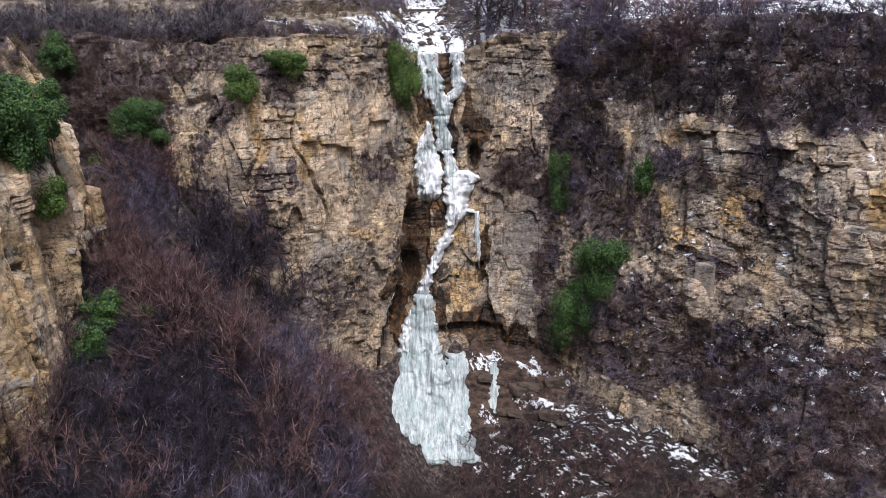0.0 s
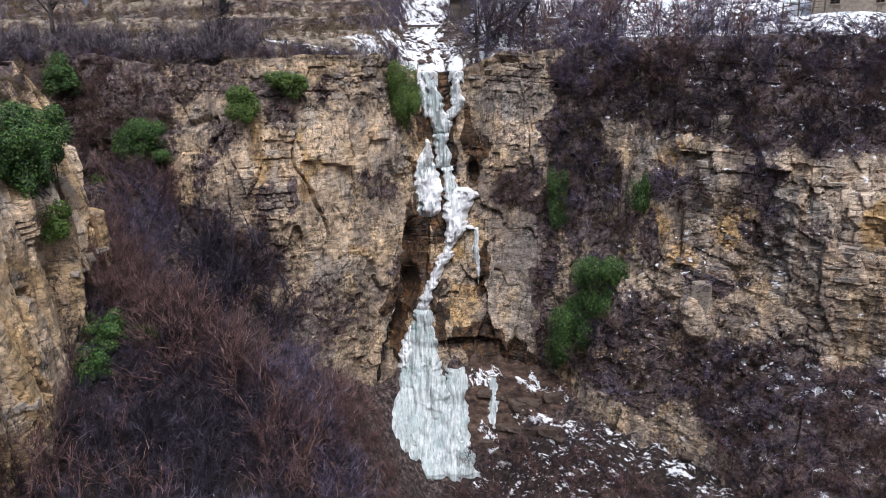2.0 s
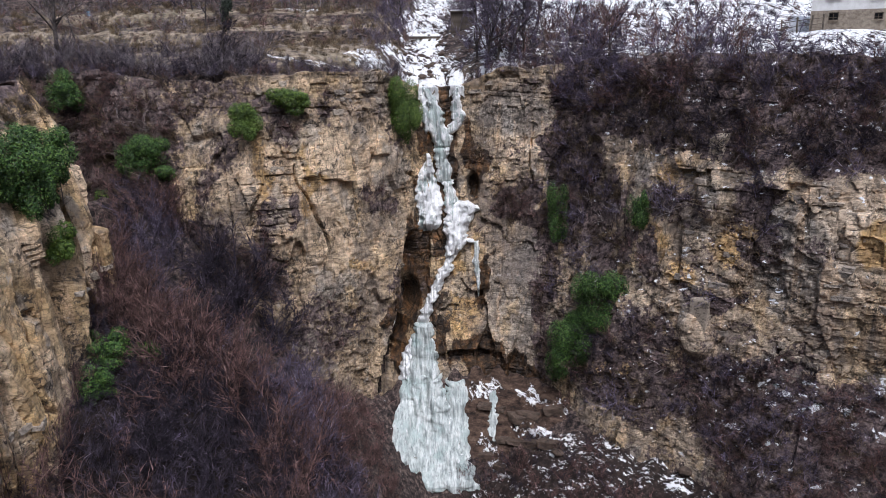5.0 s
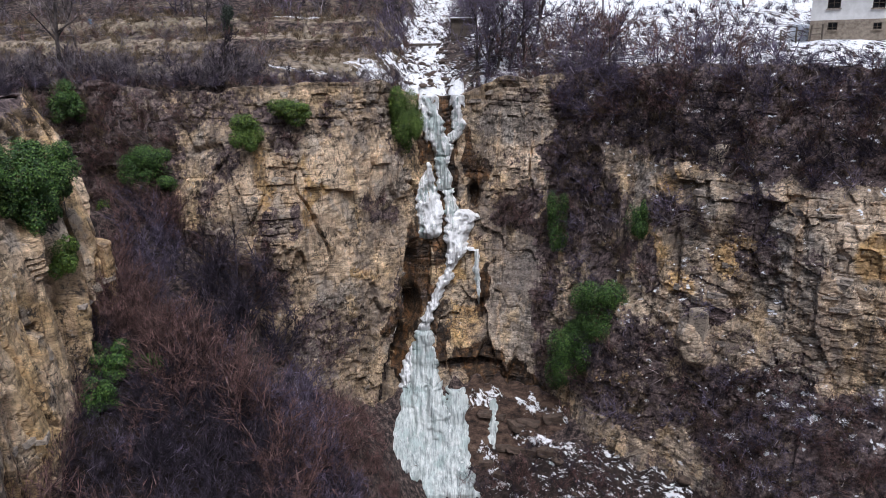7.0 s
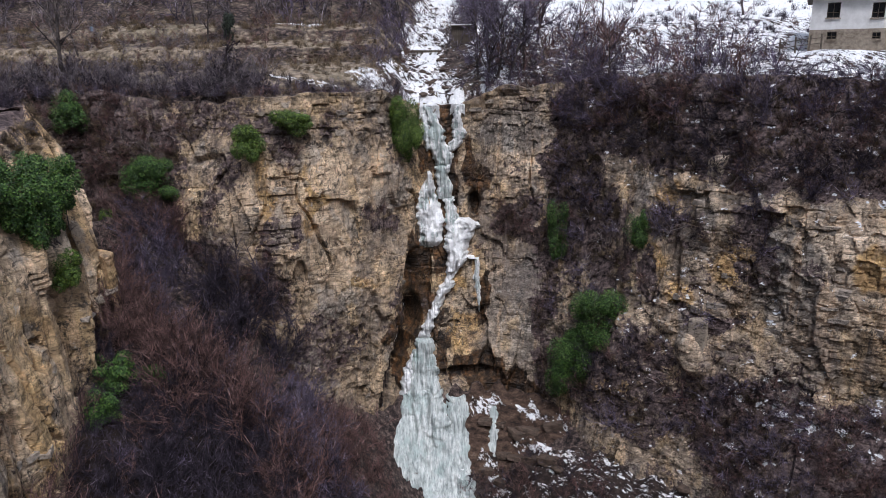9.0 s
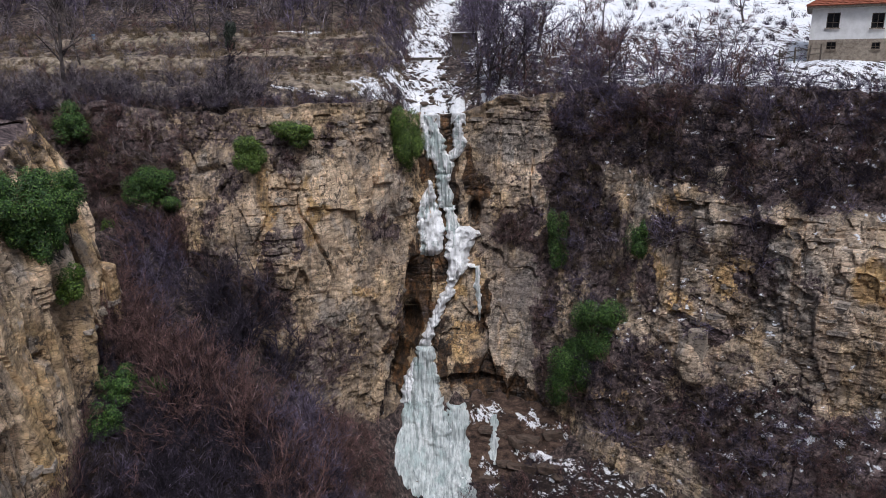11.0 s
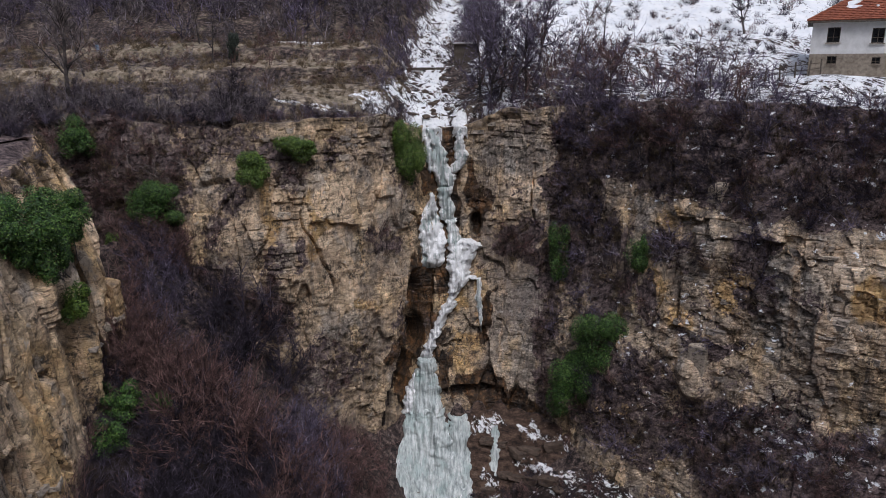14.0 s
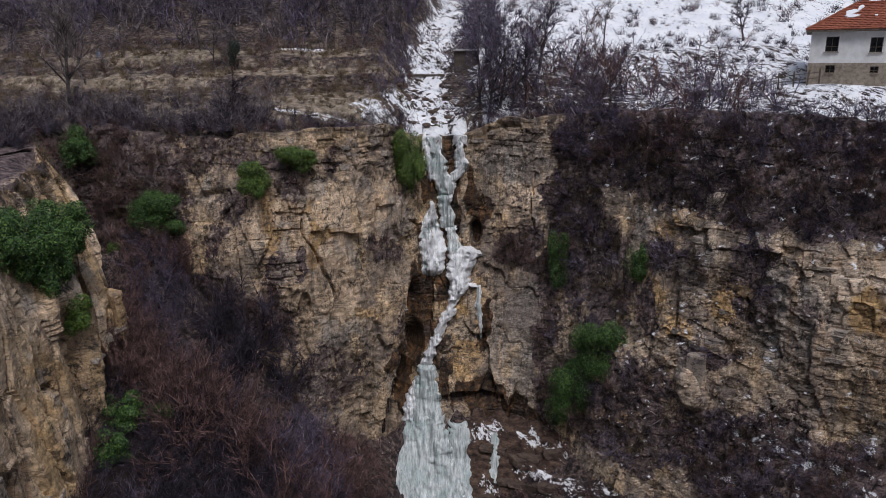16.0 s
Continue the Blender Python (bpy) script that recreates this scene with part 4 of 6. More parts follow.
# brush rooted in the wall
p, u = on_wall(np.where(MAIN & (X > 9), veg - 0.40, 0), 760, 1)
kind = vnoise(p[:, 0] / 3, p[:, 2] / 3, 0, 203) + r.normal(0, 0.2, len(p))
for name, label, pick, mat in (("hanging_brush", "bare purple-brown brush hanging on the steep slope under the rim", kind > -0.08, TWIG),
                               ("hanging_dark_brush", "dark purple brush hanging under the rim", kind < -0.38, TWIG_DARK),
                               ("hanging_red_brush", "red-brown brush hanging under the rim", (kind >= -0.38) & (kind <= -0.08), TWIG_RED)):
    thicket(name, label, SHRUBS, p[pick], r.uniform(0.9, 2.2, pick.sum()), mat, u[pick], 1)
p, u = on_wall(np.where(MAIN & (X <= 9), veg - 0.40, 0), 240, 2)
thicket("gully_brush", "bare red-brown brush filling the gully in the rock", SHRUBS, p, r.uniform(0.7, 1.6, len(p)), TWIG_RED, u, 2)
p, u = on_wall(np.where(MAIN & (X > 19.5) & (Z < -18.5) & (Z > -30), 1.0, 0), 360, 29)
u = u * 0.5 + np.array([0, 0, 0.6])
thicket("skirt_brush", "dense red-brown brush on the wall's sloping foot", SHRUBS, p[::2], r.uniform(0.7, 1.7, len(p[::2])), TWIG_RED, u[::2], 29)
thicket("skirt_dark_brush", "dark purple brush on the wall's sloping foot", SHRUBS, p[1::2], r.uniform(0.6, 1.5, len(p[1::2])), TWIG_DARK, u[1::2], 30)
p, u = on_wall(np.where(SPUR, veg - 0.05, 0) * (Z > -13), 40, 3)
thicket("spur_brush", "grey bare brush on the near rock spur", SHRUBS, p, r.uniform(0.4, 0.9, len(p)), TWIG_GREY, u, 3)
p, u = on_wall(np.where(SPUR, veg * 0.5, veg - 0.12), 2000, 31)
thicket("ledge_grass", "dry brown grass tufts on the rock ledges", TUFTS, p, r.uniform(0.7, 1.5, len(p)), STRAW, u, 31, "grass")
p, u = on_wall(np.where(SPUR, np.linspace(0, 1, ROWS_UP)[:, None] > 0.93, 0.0), 260, 32)
thicket("spur_grass", "dry straw grass on the sloping top of the spur", TUFTS, p, r.uniform(0.5, 1.1, len(p)), STRAW, u, 32, "grass")
p = on_ground(3000, -33, 14, 48, 64, 131, lambda x, y, b, c: (b > 0.1) & (b < 1.3) & ((x < -4.2) | (x > 3.2)))
thicket("lip_brush", "low purple-grey brush overhanging the rock's lip", SHRUBS, p[::2], r.uniform(0.5, 1.05, len(p[::2])), TWIG, None, 132)
thicket("lip_red_brush", "low red-brown brush overhanging the rock's lip", SHRUBS, p[1::2], r.uniform(0.4, 0.9, len(p[1::2])), TWIG_RED, None, 133)
# brush on the talus
p = on_ground(1500, -24, 0, 27, 53, 11, lambda x, y, b, c: (b < -0.5) & (x < -8.0 + 0.35 * (48 - y)) & (x > -24) & ~((x > -11.5) & (y > 46.5)) & ~((x > -20) & (x < -11) & (y > 45)))
kind = vnoise(p[:, 0] / 3.5, p[:, 1] / 3.5, 0, 201) + r.normal(0, 0.25, len(p))
# dark twigs favoured on the near low bank, their colour standing in for shade
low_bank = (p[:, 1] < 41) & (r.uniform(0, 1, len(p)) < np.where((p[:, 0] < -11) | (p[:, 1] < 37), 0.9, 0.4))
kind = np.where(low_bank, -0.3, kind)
size = (1 + 0.35 * vnoise(p[:, 0] / 5, p[:, 1] / 5, 0, 202)) * (1 - 0.45 * blobs(p[:, 0], p[:, 1], [(-20.6, 37.2, 2.0, 2.4)]))
for name, label, pick, shapes, low, high, mat in (
        ("talus_saplings", "leafless red-brown saplings crowding the talus below the spur", kind > -0.02, SAPLINGS, 2.2, 4.4, TWIG_RED),
        ("talus_brush", "leafless purple-brown brush on the talus below the spur", (kind <= -0.02) & (kind > -0.2), TALL_SHRUBS, 1.5, 2.8, TWIG),
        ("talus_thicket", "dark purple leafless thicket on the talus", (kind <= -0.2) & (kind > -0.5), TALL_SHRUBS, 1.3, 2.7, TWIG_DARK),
        ("talus_grey_saplings", "purple-grey leafless saplings on the talus", kind <= -0.5, SAPLINGS, 2.0, 3.8, TWIG)):
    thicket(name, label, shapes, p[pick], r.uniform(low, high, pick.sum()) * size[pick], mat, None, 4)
p = on_ground(220, -10.5, -3.5, 42, 53.5, 123, lambda x, y, b, c: (b < -2) & (x < -4.6 + 0.45 * (50 - y)))
thicket("fall_foot_brush", "low red-brown brush beside the foot of the fall", SHRUBS, p, r.uniform(0.6, 1.35, len(p)), TWIG_RED, None, 123)
p = on_ground(620, 1, 24, 34, 54, 12, lambda x, y, b, c: (b < -1.2) & (c < 0.5) & (snow_free(x, y) > 0.5))
p2 = on_ground(330, 0.5, 19, 36, 52, 121, lambda x, y, b, c: (b < -2) & (c < np.where(y < 46, 0.9, 0.4)) & (snow_free(x, y) > 0.5))
thicket("bank_brush", "red-brown brush on the bank below the snow", SHRUBS, p2, r.uniform(0.6, 1.5, len(p2)), TWIG_RED, None, 122)
thicket("stream_brush", "sparse red-brown brush between snow patches on the talus", SHRUBS, p[::2], r.uniform(0.8, 1.9, len(p[::2])), TWIG_RED, None, 6)
thicket("stream_dark_brush", "dark purple brush between snow patches on the talus", SHRUBS, p[1::2], r.uniform(0.6, 1.5, len(p[1::2])), TWIG_DARK, None, 61)
# brush along the rim
p = on_ground(1700, 3, 48, 30, 72, 13, lambda x, y, b, c: (b > 0) & (b < 7) & (c < np.interp(b, (0, 1.5, 3, 7), (1, 0.7, 0.3, 0.1)) + 0.25 * (x < 16)) & (x > 3.5))
thicket("rim_brush", "purple bare brush along the rim towards the house", SHRUBS, p[::2], r.uniform(0.9, 2.0, len(p[::2])) * np.interp(p[::2, 0], (12, 20), (1.0, 0.75)), TWIG, None, 7)
thicket("rim_dark_brush", "dark bare brush along the rim towards the house", SHRUBS, p[1::2], r.uniform(0.9, 1.9, len(p[1::2])) * np.interp(p[1::2, 0], (12, 20), (1.0, 0.75)), TWIG_DARK, None, 71)
p = on_ground(800, 8, 60, 58, 120, 72, lambda x, y, b, c: (b > 6) & ~((x > 30) & (y < 72)))
thicket("snow_tufts", "dark grass tufts sticking out of the snow", TUFTS, p, r.uniform(0.6, 1.8, len(p)), TWIG_DARK, None, 72, "grass")
p = on_ground(230, 5, 34, 46, 76, 33, lambda x, y, b, c: (b > 0) & (b < 12) & (c < np.interp(x, (4, 18, 24, 28, 34), (0.95, 0.9, 0.55, 0.12, 0.1))))
thicket("rim_red_bushes", "tall red-purple bare bushes in snow behind the rim", TALL_SHRUBS, p[::2], r.uniform(2.0, 4.0, len(p[::2])), TWIG_RED, None, 33)
thicket("rim_purple_bushes", "tall purple-grey bare bushes in snow behind the rim", TALL_SHRUBS, p[1::2], r.uniform(2.0, 4.0, len(p[1::2])), TWIG, None, 331)
p = on_ground(1500, -46, -3.4, 46, 63, 14, lambda x, y, b, c: (b > 0) & (b < 5.5) & (c < np.interp(b, (0, 2.5, 5.5), (0.95, 0.9, 0.3))) & ((x < -14) | (b < 3)))
thicket("meadow_edge_brush", "grey-brown bare brush along the edge of the meadow", SHRUBS, p[::2], r.uniform(0.9, 2.1, len(p[::2])) * np.where(p[::2, 0] > -14, 0.62, 1.0), TWIG_GREY, None, 8)
thicket("meadow_edge_dark_brush", "dark purple bare brush along the edge of the meadow", SHRUBS, p[1::2], r.uniform(0.8, 1.8, len(p[1::2])) * np.where(p[1::2, 0] > -14, 0.62, 1.0), TWIG_DARK, None, 81)
p = on_ground(420, -48, -4.2, 58, 82, 34, lambda x, y, b, c: (b > 4) & (c < np.where((x > -15) & (y < 63), 0.05, np.where(y > 71, 0.85, 0.35))))
thicket("field_brush", "scattered brown brush on the terraced field", SHRUBS, p[::2], r.uniform(0.6, 1.6, len(p[::2])), TWIG_GREY, None, 34)
thicket("field_red_brush", "scattered red-brown brush on the terraced field", SHRUBS, p[1::2], r.uniform(0.6, 1.6, len(p[1::2])), TWIG_RED, None, 36)
p = on_ground(700, -10, 9, 62.5, 104, 37, lambda x, y, b, c: (np.abs(x - np.interp(y, BROOK_Y, BROOK_X)) > np.interp(y, (62, 84, 104), (2.9, 2.4, 2.0))) & (np.abs(x - np.interp(y, BROOK_Y, BROOK_X)) < 5.0) & (c < np.where(x < 0, 0.5, 0.14)))
thicket("brook_brush", "bare purple brush on the banks of the brook", SHRUBS, p, r.uniform(0.9, 2.0, len(p)), TWIG, None, 37)
p = on_ground(1500, -48, -4, 52, 82, 35, lambda x, y, b, c: b > 1)
thicket("field_grass", "dry straw-coloured grass on the terraced field", TUFTS, p, r.uniform(0.5, 1.2, len(p)), STRAW, None, 35, "grass")
# woods on the hill
p = on_ground(900, -72, 6, 80, 116, 15, lambda x, y, b, c: (np.abs(x - np.interp(y, BROOK_Y, BROOK_X)) > 3.2) & (c < np.where(y > 85, 0.95, 0.3)))
thicket("hill_woods", "leafless brown woods on the hillside", WOODS, p[::2], r.uniform(2.5, 5.5, len(p[::2])), TWIG, None, 9, "woods")
thicket("hill_grey_woods", "grey leafless woods on the hillside", WOODS, p[1::2], r.uniform(2.5, 5.0, len(p[1::2])), TWIG_GREY, None, 91, "woods")
p = on_ground(420, 2, 60, 63, 120, 16, lambda x, y, b, c: (c < np.where(x < 18, 0.7, 0.28)) & ~((x > 30) & (y < 75)))
thicket("slope_brush", "red-brown scrub standing in snow on the slope", SHRUBS, p, r.uniform(0.8, 2.0, len(p)), TWIG_RED, None, 10)
big_bush = [shrub_shape(400 + k, 1.0, 12, 9, 12, 0.7, 0.011) for k in range(2)]
for k, (x, y, s) in enumerate(((-15.6, 49.2, 5.6), (-18.0, 48.6, 4.4), (-13.2, 49.4, 4.4), (-16.2, 46.8, 4.2))):
    v, f = big_bush[k % 2]
    bush = new("dark_bush", mesh_of("dark_bush", v * s, f, TWIG_DARK))
    bush.location = (x, y, float(floor_z(np.array([x]), np.array([y]))[0]))
    tagged(bush, "large dense dark purple leafless bush before the tan face", "bush", "dark bushes")


def tree_shape(seed, height, spread=0.5, limbs=9, branches=6, twigs=7, trunk=0.14, start=0.3, forks=1):
    """A bare tree: arrays for its trunk with limbs, and for its crown of twigs."""
    r = np.random.default_rng(seed)
    wood, fine = [], []
    for _ in range(forks):
        p = np.array([*r.normal(0, 0.18 * (forks > 1), 2), -0.2])
        d = unit(np.array([*r.normal(0, 0.10 + 0.25 * (forks > 1), 2), 1]))
        joints = []
        for k in range(8):
            d = unit(d + np.array([*r.normal(0, 0.08, 2), 0.05]))
            q = p + d * height / 8
            wood.append((p, q, trunk * (1 - k / 8.6), trunk * (1 - (k + 1) / 8.6)))
            joints.append((p, q, d, k / 8))
            p = q
        for _ in range(limbs):
            j = r.integers(int(8 * start), 8)
            a, b, d, f = joints[j]
            a = a + (b - a) * r.uniform(0, 1)
            ld = unit(d * 0.7 + np.array([*r.normal(0, 1, 2) * spread * 1.5, 0.35]))
            ll = height * r.uniform(0.25, 0.45) * (1.15 - 0.55 * f)
            lr = trunk * (1 - f) * 0.5 + 0.012
            for m in range(3):
                ld = unit(ld + r.normal(0, 0.18, 3) + np.array([0, 0, 0.12]))
                e = a + ld * ll / 3
                wood.append((a, e, lr * (1 - 0.28 * m), lr * (0.72 - 0.28 * m)))
                for _ in range(branches // 3):
                    c = a + (e - a) * r.uniform(0, 1)
                    bd = unit(ld + r.normal(0, 0.6, 3))
                    bl = ll * r.uniform(0.25, 0.5)
                    fine.append((c, c + bd * bl, 0.024))
                    for _ in range(twigs):
                        g = c + bd * bl * r.uniform(0.2, 1)
                        fine.append((g, g + unit(bd + r.normal(0, 0.55, 3)) * bl * r.uniform(0.3, 0.7), 0.017))
                a = e
    w = [np.array(c) for c in zip(*wood)]
    t = [np.array(c) for c in zip(*fine)]
    return sticks(w[0], w[1], w[2], w[3], 5), sticks(t[0], t[1], t[2], np.zeros(len(t[0])))


def bare_tree(label, where, seed, twig=TWIG_GREY, name="bare_tree", group="", **shape):
    z = float(ground_z(np.array([where[0]]), np.array([where[1]]))[0][0])
    root = new(name)
    root.location = (where[0], where[1], z)
    trunk, crown = tree_shape(seed, **shape)
    part("trunk", mesh_of("trunk", *trunk, BARK), None, root)
    part("crown", mesh_of("crown", *crown, twig), None, root)
    return tagged(root, label, "tree", group)


bare_tree("tall bare grey tree at the edge of the field", (-32.0, 59.0), 1, PALE_WOOD, height=9.0, spread=0.55, limbs=24, trunk=0.21, branches=9)
bare_tree("round bare tree standing above the rock rim", (-17.4, 56.2), 2, TWIG_DARK, height=4.4, spread=0.8, limbs=20, trunk=0.11, start=0.1, branches=9)
for k, (x, y, h) in enumerate(((3.2, 65.2, 7.0), (3.9, 63.8, 7.6), (4.9, 64.6, 7.4), (5.9, 64.0, 6.8), (4.4, 67.5, 7.0), (7.4, 65.5, 6.0), (3.4, 71.0, 8.0), (5.6, 73.0, 8.0), (7.8, 70.5, 7.5), (9.6, 73.5, 8.0), (4.6, 77.0, 8.5))):
    bare_tree("dark many-branched bare tree beside the frozen brook", (x, y), 10 + k, TWIG, group="trees beside the brook", height=h, spread=0.7, limbs=20, trunk=0.15, start=0.2, branches=9)
bare_tree("slender bare tree leaning on the snowy rim", (20.8, 53.0), 20, TWIG_RED, height=5.5, spread=0.7, limbs=14, trunk=0.10)
bare_tree("small spreading bare tree on the snowy slope", (33.0, 79.6), 21, TWIG_DARK, height=4.4, spread=1.0, limbs=18, trunk=0.14, start=0.35, branches=9)
for k, (x, y, h) in enumerate(((9.5, 66, 6.0), (12.5, 70, 6.5), (14.5, 62, 5.0), (22.0, 62, 4.8), (24.5, 66, 4.5), (10.5, 78, 7.0), (17.5, 80, 6.0))):
    bare_tree("thin dark bare tree standing in the snow", (x, y), 30 + k, TWIG_RED, group="trees on the snowy slope", height=h, spread=0.6, limbs=11, trunk=0.10)
for k, (x, y, h) in enumerate(((-4.8, 88, 10.0), (-5.8, 90, 9.0), (-27, 78, 9.0), (-36, 70, 8.0), (-24.5, 74, 6.0), (-13, 84, 8.0))):
    bare_tree("tall slender pale bare tree at the edge of the woods", (x, y), 40 + k, TWIG_GREY, group="trees at the woods' edge", height=h, spread=0.4, limbs=12, trunk=0.11)


def whip_shape(seed):
    """A clump of long arching bare branches."""
    r = np.random.default_rng(seed)
    a, b, ra, rb = [], [], [], []
    for _ in range(7):
        p, d = np.zeros(3), unit(np.array([*r.normal(0, 0.8, 2), 0.9]))
        for k in range(7):
            d = unit(d + r.normal(0, 0.22, 3) + np.array([0, 0, -0.16 * k / 3]))
            q = p + d * r.uniform(0.2, 0.42)
            a.append(p), b.append(q), ra.append(0.026 - 0.003 * k), rb.append(0.023 - 0.003 * k)
            p = q
    return sticks(a, b, ra, rb)


WHIPS = [whip_shape(600 + k) for k in range(6)]
p, u = on_wall(np.where(MAIN & (X > 9), veg - 0.40, 0), 90, 41)
thicket("arching_branches", "pale arching bare branches hanging on the brushy slope", WHIPS, p, r.uniform(0.6, 1.3, len(p)), PALE_WOOD, u, 41)
p, u = on_wall(np.where(MAIN & (X <= 9), veg - 0.40, 0), 25, 42)
thicket("gully_branches", "pale arching bare branches in the gully", WHIPS, p, r.uniform(0.5, 1.0, len(p)), PALE_WOOD, u, 42)


# ---- ivy and evergreen shrubs ----
def leaves(seed, count, radii, leaf=0.10, lumps=14):
    """A cloud of small folded leaves over an uneven lump, with stems inside."""
    r = np.random.default_rng(seed)
    lump = np.concatenate([[[0, 0, 0, 0.72]], np.concatenate([r.uniform(-0.62, 0.62, (lumps, 3)), r.uniform(0.22, 0.42, (lumps, 1))], 1)])
    k = r.integers(0, len(lump), count)
    d = r.normal(0, 1, (count, 3))
    d /= np.linalg.norm(d, axis=1, keepdims=True)
    pos = (lump[k, :3] + d * lump[k, 3:] * r.uniform(0.72, 1.05, (count, 1))) * np.asarray(radii)
    n = d + r.normal(0, 0.45, (count, 3)) + np.array([0, -0.2, 0.35])
    u, w = ring(n)
    n /= np.linalg.norm(n, axis=1, keepdims=True)
    a = r.uniform(0, 2 * np.pi, (count, 1))
    u, w = u * np.cos(a) + w * np.sin(a), w * np.cos(a) - u * np.sin(a)
    size = leaf * r.uniform(0.6, 1.3, (count, 1))
    verts = np.stack([pos - u * size, pos - w * size * 0.6 + n * size * 0.2, pos + u * size, pos + w * size * 0.6 + n * size * 0.2], 1)
    base = np.arange(count)[:, None] * 4
    faces = np.concatenate([base + np.array([[0, 1, 2]]), base + np.array([[0, 2, 3]])])
    return verts.reshape(-1, 3), faces


def evergreen(label, where, radii, seed, material=IVY, count=2600, name="ivy", category="ivy", leaf=0.068, settle=True):
    root = new(name)
    radii = [1.14 * c for c in radii]
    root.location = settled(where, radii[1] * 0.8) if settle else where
    if not settle:
        root.location.z = float(floor_z(np.array([where[0]]), np.array([where[1]]))[0]) + radii[2] * 0.75
    part("leaves", mesh_of("leaves", *leaves(seed, int(count * 2.9), radii, leaf), material), None, root)
    r = np.random.default_rng(seed)
    tips = r.uniform(-0.6, 0.6, (14, 3)) * np.asarray(radii)
    foot = np.tile([[0, radii[1] * 0.9, -radii[2] * 0.8]], (14, 1)) + r.normal(0, 0.1, (14, 3))
    for low, tip in zip(foot[:8], tips[:8]):
        part("stem", mesh_of("stem", *sticks([low], [tip], [0.035], [0.012], 5), BARK), None, root)
    return tagged(root, label, category)


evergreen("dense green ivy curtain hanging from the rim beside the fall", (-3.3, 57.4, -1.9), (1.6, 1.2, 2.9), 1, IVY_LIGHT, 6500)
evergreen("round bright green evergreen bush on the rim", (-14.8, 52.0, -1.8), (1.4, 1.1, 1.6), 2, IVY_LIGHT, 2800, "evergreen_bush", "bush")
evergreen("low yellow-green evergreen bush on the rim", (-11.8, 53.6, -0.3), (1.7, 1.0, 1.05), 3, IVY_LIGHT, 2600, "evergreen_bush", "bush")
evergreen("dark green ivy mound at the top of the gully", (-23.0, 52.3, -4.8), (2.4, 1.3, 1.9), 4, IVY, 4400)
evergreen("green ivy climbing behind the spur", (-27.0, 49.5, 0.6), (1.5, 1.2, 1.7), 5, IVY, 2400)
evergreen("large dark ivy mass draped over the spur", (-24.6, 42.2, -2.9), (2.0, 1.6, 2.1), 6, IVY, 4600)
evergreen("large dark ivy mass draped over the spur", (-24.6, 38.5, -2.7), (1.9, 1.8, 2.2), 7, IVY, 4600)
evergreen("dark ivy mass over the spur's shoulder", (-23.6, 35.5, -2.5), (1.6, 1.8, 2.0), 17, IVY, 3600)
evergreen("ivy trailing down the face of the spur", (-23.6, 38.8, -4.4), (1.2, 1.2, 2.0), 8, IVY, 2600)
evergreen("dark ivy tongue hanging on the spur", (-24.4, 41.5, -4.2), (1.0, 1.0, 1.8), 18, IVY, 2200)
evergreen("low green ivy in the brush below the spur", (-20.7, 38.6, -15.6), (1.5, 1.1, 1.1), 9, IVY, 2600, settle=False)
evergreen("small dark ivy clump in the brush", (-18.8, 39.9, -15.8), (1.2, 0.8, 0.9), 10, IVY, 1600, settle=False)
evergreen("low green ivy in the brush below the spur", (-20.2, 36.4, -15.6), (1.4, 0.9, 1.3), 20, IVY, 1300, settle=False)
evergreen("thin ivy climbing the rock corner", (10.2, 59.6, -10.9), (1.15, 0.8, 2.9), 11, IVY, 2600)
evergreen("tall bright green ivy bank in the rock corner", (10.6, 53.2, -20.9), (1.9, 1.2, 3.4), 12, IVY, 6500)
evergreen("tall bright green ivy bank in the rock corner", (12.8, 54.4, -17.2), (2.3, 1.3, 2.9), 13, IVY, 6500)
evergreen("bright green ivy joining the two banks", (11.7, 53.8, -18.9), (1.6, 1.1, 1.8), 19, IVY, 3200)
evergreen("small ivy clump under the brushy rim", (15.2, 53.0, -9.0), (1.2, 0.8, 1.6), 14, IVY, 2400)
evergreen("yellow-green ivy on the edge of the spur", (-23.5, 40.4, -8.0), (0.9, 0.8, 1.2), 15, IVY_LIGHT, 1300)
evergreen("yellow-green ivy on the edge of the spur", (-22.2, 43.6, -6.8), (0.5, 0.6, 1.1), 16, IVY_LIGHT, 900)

# ---- frozen fall ----
fall_root = new("frozen_waterfall")
tagged(fall_root, "frozen waterfall of grey ice and white snow crust on the cliff", "waterfall")


